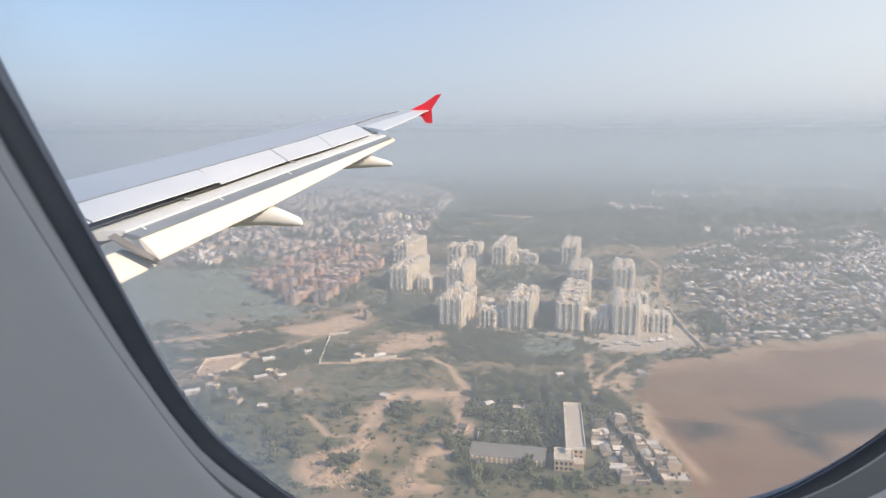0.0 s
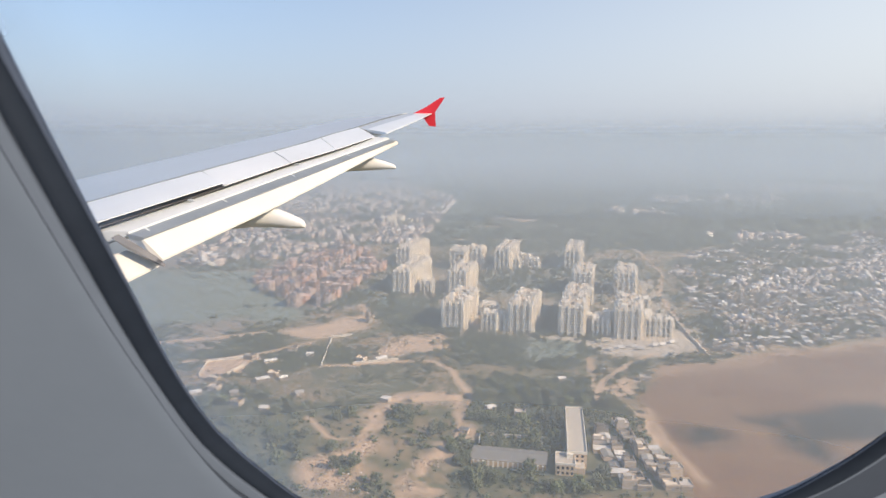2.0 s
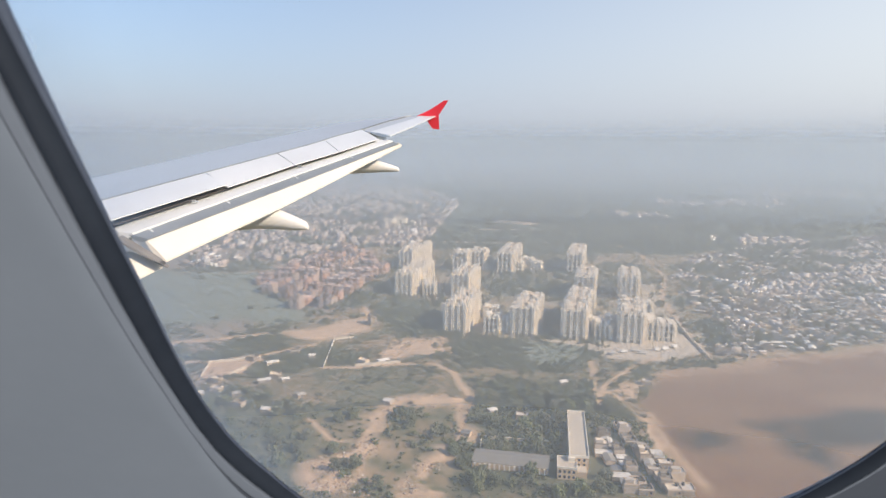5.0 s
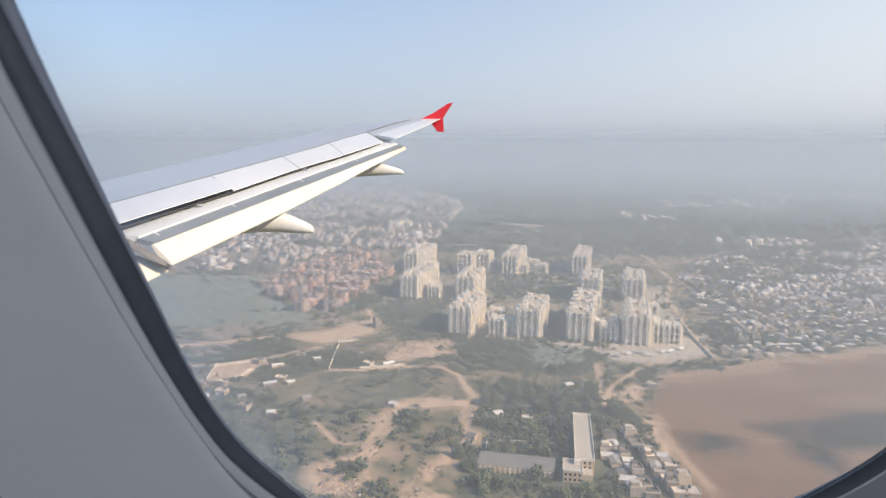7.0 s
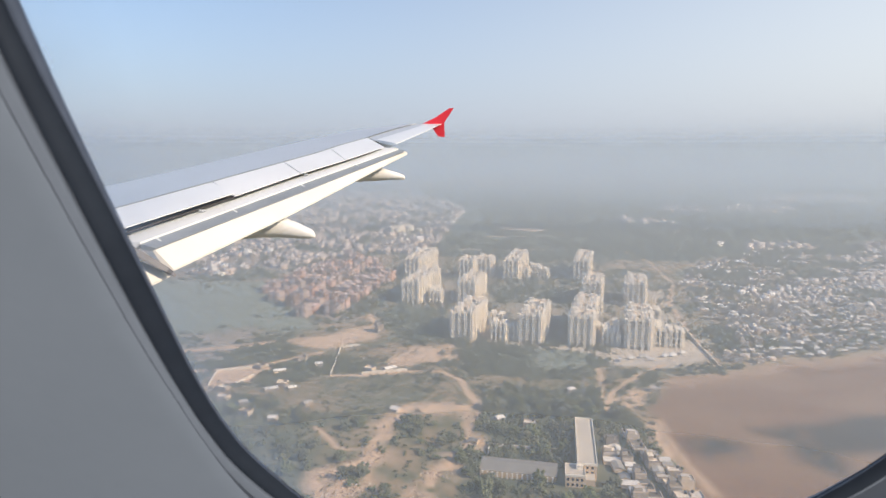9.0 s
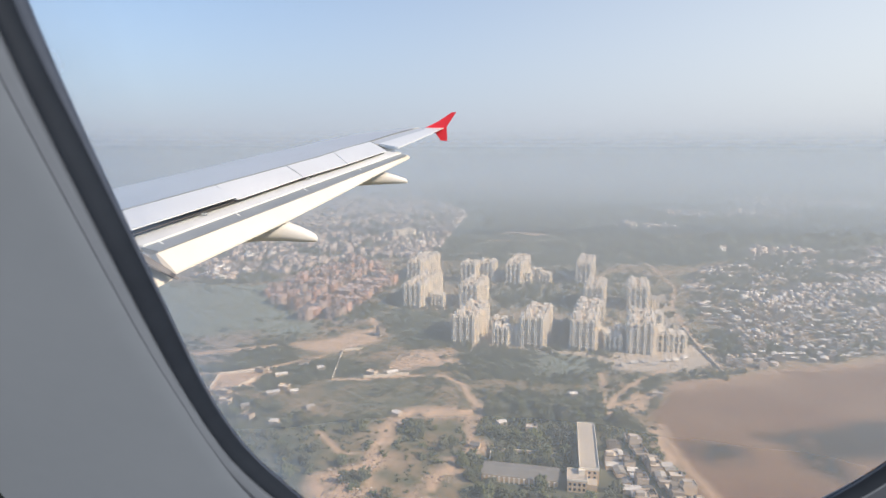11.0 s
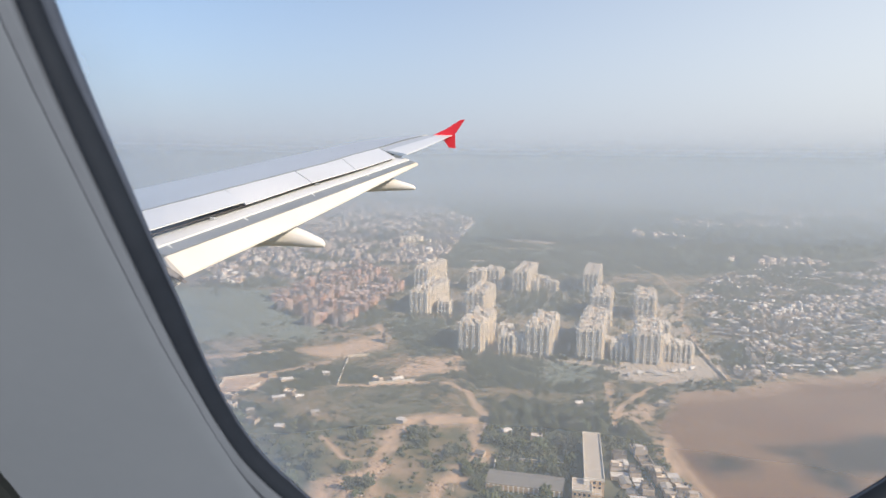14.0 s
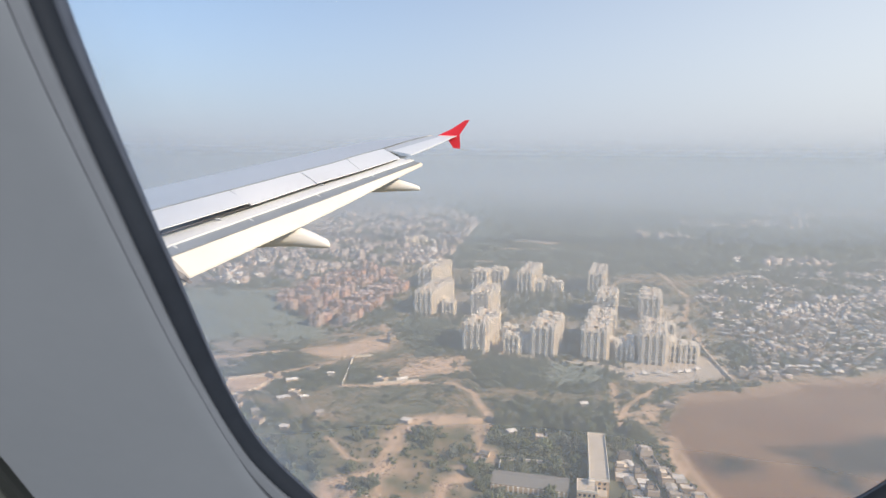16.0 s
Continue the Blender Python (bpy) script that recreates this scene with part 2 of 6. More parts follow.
INNER_F = [(4.75, 0.8, -1.72), (2.42, 6.02, -0.99)]
INNER_B = [(4.3, 0.8, -2.1), (2.2, 6.02, -1.15)]
inner = wing_part("inboard_flap", plate("inboard_flap", INNER_F, INNER_B, (0.9, 5.97), (0.9, 6.06), 0.08, FLAP_CREAM, 12, 0.01), "lowered inboard flap, cream")
for k in range(3):
    f0, z0 = 2.50 - 0.03 * k, -0.86 - 0.03 * k
    wing_part("flap_end_seal", plate("flap_end_seal", [(f0, 5.80, z0), (f0, 5.99, z0 + 0.01)], [(f0 - 0.33, 5.88, z0 - 0.23), (f0 - 0.33, 6.0, z0 - 0.21)], (5.82 + 0.03 * k, 5.975), (5.9 + 0.02 * k, 5.99), 0.025, DARK_GAP if k == 1 else FLAP_SEAL, 3), "grey rubbing seal at the flap's end" if k == 0 else "", inner)
AIL_F = [(0.6, 12.13, 0.14), (0.25, 13.3, 0.28), (-0.37, 15.5, 0.53), (-0.5, 15.9, 0.57)]
AIL_B = [(0.22, 11.51, 0.07), (-0.08, 12.74, 0.21), (-0.49, 14.44, 0.41), (-0.72, 15.6, 0.54), (-0.8, 15.9, 0.57)]
wing_part("aileron", plate("aileron", AIL_F, AIL_B, (12.16, 15.48), (11.55, 15.28), 0.06, WING_WHITE, 14, 0.006, 0.01), "white aileron")
wing_part("wing_tip", plate("wing_tip", moved(AIL_F, 0.1, 0.0), moved(AIL_B, 0.0, 0.0), (15.5, 15.9), (15.3, 15.9), 0.07, WING_WHITE, 5, lift=0.012), "white wing tip")
wing_part("rear_skin", plate("rear_skin", moved(HINGE, -0.03, -0.004), moved(AIL_F, 0.03, 0.0), (12.64, 15.9), (12.18, 15.9), 0.05, WING_GREY, 10), "pale grey skin ahead of the aileron")


def fence():
    """Wing-tip fence: a swept fin upwards and a shorter one downwards, with thickness."""
    outline = [(-0.34, 0.575), (-0.47, 0.64), (-0.64, 0.72), (-0.98, 0.94), (-1.09, 0.95), (-0.86, 0.60), (-0.875, 0.27), (-0.72, 0.28), (-0.6, 0.45), (-0.3, 0.5)]
    verts = [air(f, 15.9 + o, z) for o in (-0.035, 0.035) for f, z in outline]
    n = len(outline)
    faces = [tuple(range(n)), tuple(range(2 * n - 1, n - 1, -1))] + [(k, k + n, (k + 1) % n + n, (k + 1) % n) for k in range(n)]
    return mesh_from("tip_fence", verts, faces, TIP_RED)


wing_part("tip_fence", fence(), "bright red wing-tip fence")


def canoe(l, stations):
    """Flap-track fairing: rings of (forward, height, half width, half height) lofted along the flight line."""
    verts, faces, n = [], [], 20
    for f, z, rw, rh in stations:
        for k in range(n):
            a = 2 * math.pi * k / n
            c, s = math.cos(a), math.sin(a)
            verts.append(air(f, l + rw * abs(c) ** 0.8 * (1 if c > 0 else -1), z + rh * abs(s) ** 0.8 * (1 if s > 0 else -1)))
    for i in range(len(stations) - 1):
        for k in range(n):
            faces.append((i * n + k, i * n + (k + 1) % n, (i + 1) * n + (k + 1) % n, (i + 1) * n + k))
    faces.append(tuple(range(n - 1, -1, -1)))
    faces.append(tuple((len(stations) - 1) * n + k for k in range(n)))
    return mesh_from("flap_track_fairing", verts, faces, FAIRING, True)


wing_part("flap_track_fairing", canoe(7.8, [(4.6, -1.0, 0.05, 0.05), (4.0, -1.02, 0.16, 0.14), (3.0, -0.98, 0.19, 0.18), (2.1, -0.92, 0.18, 0.15), (1.75, -0.90, 0.16, 0.14), (1.49, -0.92, 0.13, 0.12), (1.3, -0.965, 0.1, 0.09), (1.16, -1.0, 0.075, 0.055), (1.13, -1.01, 0.06, 0.04), (1.11, -1.03, 0.035, 0.02)]), "cream flap-track fairing")
wing_part("flap_track_fairing", canoe(11.1, [(3.2, -0.5, 0.04, 0.04), (2.6, -0.52, 0.12, 0.11), (1.7, -0.48, 0.15, 0.14), (0.95, -0.44, 0.15, 0.12), (0.6, -0.43, 0.13, 0.11), (0.42, -0.43, 0.11, 0.1), (0.22, -0.455, 0.08, 0.065), (0.09, -0.475, 0.055, 0.04), (0.07, -0.482, 0.045, 0.03), (0.055, -0.495, 0.025, 0.014)]), "cream flap-track fairing")
for l in (7.05, 9.1):
    f, l, z = at_span(SHROUD, l)
    wing_part("hinge_fitting", bevelled("hinge_fitting", [(air(f - 0.01, l, z - 0.07), (0.05, 0.03, 0.02)), (air(f - 0.03, l + 0.02, z - 0.075), (0.04, 0.03, 0.014))], WING_GREY, 0.006))
wing_part("flap_track_arm", bevelled("flap_track_arm", [(air(0.42, 11.1, -0.21), (0.22, 0.12, 0.06))], FLAP_CREAM, 0.02))


# ---- the cabin window: opening, seal and trim in the plane of the cabin's side wall ----
TAU, RHO = 0.5805, -0.0698
WN = OUT * math.cos(TAU) + UP * math.sin(TAU)
V0 = UP * math.cos(TAU) - OUT * math.sin(TAU)
WU = FWD * math.cos(RHO) + V0 * math.sin(RHO)
WV = V0 * math.cos(RHO) - FWD * math.sin(RHO)
PANE_D, REVEAL = 0.1228, 0.0034
CU, CV, HALF_A, HALF_B, POWER = -0.0466, -0.0873, 0.1175, 0.1738, 3.15
HEAD = EYE + Vector((0.0012, -0.0055, -0.0069))      # the window is laid out from here
RING = 144


def win(x, y, d):
    return HEAD + WU * (CU + x) + WV * (CV + y) + WN * d


D1, D0 = PANE_D, PANE_D - REVEAL
SEAL_WIDE, LIP = 0.0049, 0.0078                     # widths of the seal alone and of seal and reveal together


def turn_of(k):
    """Degrees round the window from its forward side, upwards positive."""
    a = 360.0 * k / RING
    return a - 360 if a > 180 else a


def rim_share(k):
    """Share of the seal that the pane's bright rim covers: broad on the upper forward side."""
    return float(np.interp(turn_of(k), [-40, -2, 2, 7, 30], [0.03, 0.06, 0.16, 0.34, 0.4]))


def slot_share(k):
    """Share of the reveal at which the slot of the window shade lies: it opens below the forward side."""
    return float(np.interp(turn_of(k), [-180, -160, -150, -105, -95, -34, -29, -24, -19, 60, 75], [0.6, 0.6, 0.022, 0.022, 0.6, 0.62, 0.7, 0.86, 0.985, 0.985, 0.6]))


def slot_end(k):
    """Share of the reveal at which the slot ends: it is narrow along the lower aft corner, where the dark bezel stands
    in for shade.
    """
    s = slot_share(k)
    return s + (0.985 - s) * float(np.interp(turn_of(k), [-160, -150, -105, -95], [0.38, 0.05, 0.05, 0.38]))


def groove(k):
    """How far the slot stands open, 0 to 1."""
    return min(1.0, (0.985 - slot_share(k)) / 0.3) * float(np.interp(turn_of(k), [-160, -150, -105, -95], [1, 0.1, 0.1, 1]))


def lip_at(k):
    """Growth of the outline at the panel's lip: wide below the forward side, and at the lower aft corner for the
    painted shade.
    """
    return LIP + float(np.interp(turn_of(k), [-165, -150, -105, -90, -60, -30, -24, -18, -10, 0, 6, 90], [0, 0.017, 0.017, 0, 0.0016, 0.0016, 0.0006, -0.0004, -0.0009, 0, 0.0005, 0]))


def across(k, seal, trim):
    """(depth, growth of the outline) at ring point k: seal runs 0 to 1 over the dark seal, then trim 0 to 1 up to the panel's lip."""
    t = turn_of(k)
    edge = SEAL_WIDE + float(np.interp(t, [-145, -134, -126, -112, -100, -60, -32, -26, -20], [-0.0006, 0.0006, 0.0008, 0.0004, 0, -0.0016, -0.0016, -0.0008, 0]))
    d = D1 - REVEAL * (0.8 * seal + 0.2 * trim)
    bow = float(np.interp(t, [-158, -148, -140, -132, -126, -119, -102, -60, -40, -31, -26, -20, -14, -8, -3], [0, -0.0002, 0.0004, 0.0014, 0.003, 0.004, 0.001, 0, -0.0006, -0.0011, -0.0003, 0.0006, 0.0009, 0.0006, 0]))
    return d, bow * (1 - seal) + edge * seal + (lip_at(k) - edge) * trim


def sleeve(name, stations, material):
    """A ring swept round the window: stations give, for a ring point, (share of the seal, share of the trim, more growth, more depth)."""
    verts, faces = [], []
    for station in stations:
        for k in range(RING):
            seal, trim, g, extra = station(k)
            d, grow = across(k, seal, trim)
            a = 2 * math.pi * k / RING
            c, s = math.cos(a), math.sin(a)
            x = (HALF_A + grow + g) * abs(c) ** (2 / POWER) * (1 if c >= 0 else -1)
            y = (HALF_B + grow + g) * abs(s) ** (2 / POWER) * (1 if s >= 0 else -1)
            verts.append(win(x, y, d + extra))
    for i in range(len(stations) - 1):
        for k in range(RING):
            faces.append((i * RING + k, i * RING + (k + 1) % RING, (i + 1) * RING + (k + 1) % RING, (i + 1) * RING + k))
    return mesh_from(name, verts, faces, material, True)


window = new("window_1")
window.location = win(0, -HALF_B, PANE_D)
tagged(window, "rounded cabin window with dark rubber seal and grey trim", "window", kind="structure")
UNW = Matrix.Translation(-window.location)
for nm, st, ma, lab in (
        ("pane_edge", [lambda k: (0, 0, 0.02, 0.012), lambda k: (0, 0, 0.0002, 0.001), lambda k: (0, 0, 0, 0), lambda k: (rim_share(k), 0, 0, 0), lambda k: (rim_share(k), 0, 0.0004, 0.0006)], PANE_EDGE, "grey rim of the outer pane"),
        ("outer_seal", [lambda k: (rim_share(k), 0, 0, 0.0012), lambda k: (rim_share(k), 0, 0, 0.0002), lambda k: (0.6 + 0.4 * rim_share(k), 0, 0, -0.0003), lambda k: (0.97, 0, 0, -0.0001), lambda k: (1, 0, 0.0012, 0.0008)], SEAL, "black rubber seal"),
        ("reveal", [lambda k: (1, 0, 0.002, 0), lambda k: (1, 0.02, 0, 0), lambda k: (1, 0.5 * slot_share(k), 0, 0), lambda k: (1, slot_share(k) - 0.03, 0, 0), lambda k: (1, slot_share(k), 0.0014 * groove(k), 0)], CABIN_TRIM, "grey plastic reveal"),
        ("shade_slot", [lambda k: (1, slot_share(k) - 0.005, 0.001 * groove(k), 0.0001), lambda k: (1, slot_end(k), 0.0008 * groove(k), 0.0001)], SEAL, "dark slot of the window shade"),
        # Dark bezel broadened at the lower aft corner: the reveal's shade put into colour.
        ("inner_bezel", [lambda k: (1, slot_end(k) - 0.01, 0.0016 * groove(k), 0), lambda k: (1, slot_end(k), 0, 0), lambda k: (1, 0.985, 0, 0), lambda k: (1, 1, 0.0002, -0.0001), lambda k: (1, 1, 0.001, 0.001)], BEZEL_AND_SHADE, "grey inner bezel, widened as painted shade at the lower aft corner")):
    me = sleeve(nm, st, ma)
    me.transform(UNW)
    part(nm, me, window, lab)


def pane_material():
    """Clear acrylic, greasy and misted towards its rim."""
    m = bpy.data.materials.new("misted_acrylic")
    m.use_nodes = True
    nt = m.node_tree
    nt.nodes.clear()
    out = nt.nodes.new("ShaderNodeOutputMaterial")
    at = nt.nodes.new("ShaderNodeAttribute")
    at.attribute_name = "mist"
    tc = nt.nodes.new("ShaderNodeTexCoord")
    noise_node = nt.nodes.new("ShaderNodeTexNoise")
    noise_node.inputs["Scale"].default_value, noise_node.inputs["Detail"].default_value = 45, 4
    nt.links.new(tc.outputs["Object"], noise_node.inputs["Vector"])
    vary = nt.nodes.new("ShaderNodeMapRange")
    vary.inputs["From Min"].default_value, vary.inputs["From Max"].default_value = 0.3, 0.7
    vary.inputs["To Min"].default_value, vary.inputs["To Max"].default_value = 0.6, 1.2
    nt.links.new(noise_node.outputs["Fac"], vary.inputs["Value"])
    share = nt.nodes.new("ShaderNodeMath")
    share.operation = "MULTIPLY"
    nt.links.new(at.outputs["Fac"], share.inputs[0])
    nt.links.new(vary.outputs[0], share.inputs[1])
    clear, grease = nt.nodes.new("ShaderNodeBsdfTransparent"), nt.nodes.new("ShaderNodeBsdfTranslucent")
    grease.inputs["Color"].default_value = (0.9, 0.95, 0.97, 1)
    mix = nt.nodes.new("ShaderNodeMixShader")
    nt.links.new(share.outputs[0], mix.inputs[0])
    nt.links.new(clear.outputs[0], mix.inputs[1])
    nt.links.new(grease.outputs[0], mix.inputs[2])
    nt.links.new(mix.outputs[0], out.inputs["Surface"])
    return m


def pane():
    """The outer pane: a flat sheet just behind the seal, with its mist as a share from the middle to the rim."""
    verts, faces, mist = [], [], []
    steps = [(0.0, 0.0)] + [(0.05, 0.0), (0.024, 0.02), (0.014, 0.06), (0.007, 0.13), (0.0, 0.24), (-0.004, 0.26)]
    for inset, share in steps[1:]:
        for k in range(RING):
            a = 2 * math.pi * k / RING
            c, v = math.cos(a), math.sin(a)
            verts.append(win((HALF_A - inset) * abs(c) ** (2 / POWER) * (1 if c >= 0 else -1), (HALF_B - inset) * abs(v) ** (2 / POWER) * (1 if v >= 0 else -1), PANE_D + 0.0014))
            mist.append(share * float(np.interp(turn_of(k), [-120, -60, -30, 90, 140], [0.2, 0.5, 1.0, 1.0, 0.3])))
    for i in range(len(steps) - 2):
        faces += [(i * RING + k, i * RING + (k + 1) % RING, (i + 1) * RING + (k + 1) % RING, (i + 1) * RING + k) for k in range(RING)]
    faces.append(tuple(range(RING)))
    me = mesh_from("pane", verts, faces, pane_material())
    me.transform(UNW)
    at = me.attributes.new("mist", "FLOAT", "POINT")
    at.data.foreach_set("value", mist)
    ob = part("pane", me, window, "clear acrylic pane, misted at its rim")
    ob.visible_shadow = False


pane()
BARREL = 1.9                                        # inner radius of the cabin
AXIS_D = D0 - 0.006 - BARREL


def barrel(x, a, r):
    """A point of the fuselage tube: x forward of the window, turned by a round the axis from the window upwards."""
    return win(x, r * math.sin(a), AXIS_D + r * math.cos(a))


def side_wall():
    """The cabin's side panel round the window, bent to the tube beyond the flat rim, with thickness behind."""
    verts, faces = [], []
    rings = [(0.0002, -0.0002, 0), (0.0, 0.0001, 0), (-0.0003, 0.0007, 0), (0.0, 0.006, 0), (0.001, 0.03, 0), (0.003, 0.12, 0.4), (0.004, 0.34, 1.0), (0.045, 0.34, 1.0), (0.03, 0.12, 0.4), (0.02, 0.035, 0), (0.012, 0.01, 0)]
    for d, g, sq in rings:
        for k in range(RING):
            a = 2 * math.pi * k / RING
            c, v = math.cos(a), math.sin(a)
            e = g + lip_at(k)
            x = (HALF_A + e) * abs(c) ** (2 / POWER) * (1 if c >= 0 else -1)
            y = (HALF_B + e) * abs(v) ** (2 / POWER) * (1 if v >= 0 else -1)
            m = max(abs(c), abs(v))
            bx, by = (HALF_A + g) * c / m, (HALF_A + g) * v / m
            px, py = x + (bx - x) * sq, y + (by - y) * sq
            bend = (BARREL - math.sqrt(BARREL ** 2 - py * py)) * min(1.0, g / 0.12)
            verts.append(win(px, py, D0 + d - bend))
    for i in range(len(rings) - 1):
        for k in range(RING):
            faces.append((i * RING + k, i * RING + (k + 1) % RING, (i + 1) * RING + (k + 1) % RING, (i + 1) * RING + k))
    return mesh_from("wall_side", verts, faces, CABIN_PANEL, True)


tagged(part("wall_side", side_wall()), "smooth light grey plastic cabin side panel", "wall", kind="structure")


JOINT_DARK = mat("dark_panel_joint", (0.035, 0.04, 0.038), 0.8, 0, (0.05, 0.055, 0.05), 30, 0.6)
PANEL_OLIVE = mat("olive_grey_panel", (0.14, 0.15, 0.135), 0.6, 0, (0.11, 0.12, 0.105), 25, 0.6, 0.05, 0.0003)


def upright_strip(name, x0, x1, lift, material, label):
    """A strip up the side wall between two distances forward of the window, bent to the tube."""
    verts, faces = [], []
    ys = np.linspace(-0.3, 0.3, 25)
    for y in ys:
        bend = (BARREL - math.sqrt(BARREL ** 2 - y * y)) * 0.7
        verts += [win(x, y, D0 + d - bend) for x, d in ((x0, 0.0045), (x0, 0.0012 - lift), (x0 + 0.0006, -lift), (x1 - 0.0006, -lift), (x1, 0.0012 - lift), (x1, 0.0045))]
    for i in range(len(ys) - 1):
        faces += [(6 * i + k, 6 * i + (k + 1) % 6, 6 * i + 6 + (k + 1) % 6, 6 * i + 6 + k) for k in range(6)]
    tagged(part(name, mesh_from(name, verts, faces, material)), label, "wall trim", kind="structure")


upright_strip("trim_joint", 0.1954, 0.2, 0.0016, JOINT_DARK, "dark rubber joint between cabin side panels")
upright_strip("trim_panel", 0.2002, 0.24, 0.003, PANEL_OLIVE, "olive-grey edge of the next cabin side panel")


def tube(name, r, x0, x1, material, label, category):
    """The tube's wall, open at the panel that holds the window."""
    xs = sorted(set([x0, x1, -0.44, 0.44] + [x0 + (x1 - x0) * k / 12 for k in range(13)]))
    hole = math.asin(0.44 / BARREL)
    angs = sorted([-hole, hole] + [2 * math.pi * k / 72 for k in range(3, 70)])
    angs = [a if a >= 0 else a + 2 * math.pi for a in angs]
    angs = sorted(angs)
    n = len(angs)
    verts = [barrel(x, a, rr) for rr in (r, r + 0.03) for x in xs for a in angs]
    faces, half = [], len(xs) * n
    for i in range(len(xs) - 1):
        for k in range(n):
            in_hole = k == n - 1 and xs[i] >= -0.4401 and xs[i + 1] <= 0.4401
            if not in_hole:
                q = (i * n + k, i * n + (k + 1) % n, (i + 1) * n + (k + 1) % n, (i + 1) * n + k)
                faces += [q, tuple(half + v for v in reversed(q))]
    return tagged(part(name, mesh_from(name, verts, faces, material)), label, category, kind="structure")


tube("wall_lining", BARREL, -1.6, 1.6, CABIN_PANEL, "plain light grey cabin lining", "wall")
tube("fuselage_skin", BARREL + 0.05, -4.0, 13.0, WING_WHITE, "white painted fuselage tube carrying the wing", "fuselage")


def bulkhead(name, x):
    verts = [barrel(x + o, 2 * math.pi * k / 48, BARREL) for o in (0, 0.04) for k in range(48)]
    faces = [tuple(range(48)), tuple(range(95, 47, -1))] + [(k, (k + 1) % 48, 48 + (k + 1) % 48, 48 + k) for k in range(48)]
    tagged(part(name, mesh_from(name, verts, faces, CABIN_PANEL)), "plain light grey cabin partition", "wall", kind="structure")


bulkhead("wall_front", 1.55)
bulkhead("wall_rear", -1.59)


def floor_slab():
    deck = win(0, -0.9, -1.0)
    across = (OUT * math.cos(0.1) + UP * 0.0).normalized()
    verts = [deck + WU * u + across * v + UP * w for u in (-1.54, 1.54) for v in (-1.25, 0.55) for w in (-0.05, 0)]
    faces = [(0, 1, 3, 2), (4, 6, 7, 5), (0, 4, 5, 1), (2, 3, 7, 6), (0, 2, 6, 4), (1, 5, 7, 3)]
    tagged(part("floor", mesh_from("floor", verts, faces, CABIN_TRIM)), "plain grey cabin floor", "floor", kind="structure")


floor_slab()
# Unseen area light added to brighten the side panel and window trim.
cabin_fill_light = new("cabin_fill_light", bpy.data.lights.new("cabin_fill_light", "AREA"))
cabin_fill_light.data.shape, cabin_fill_light.data.size, cabin_fill_light.data.size_y = "RECTANGLE", 1.4, 0.25
cabin_fill_light.data.energy, cabin_fill_light.data.color = 9.5, (0.8, 0.88, 1.0)
cabin_fill_light.matrix_world = look(win(-0.35, 0.25, -0.85), win(0.05, -0.2, -0.1))
tagged(cabin_fill_light, "added unseen fill light inside the cabin", "lamp")


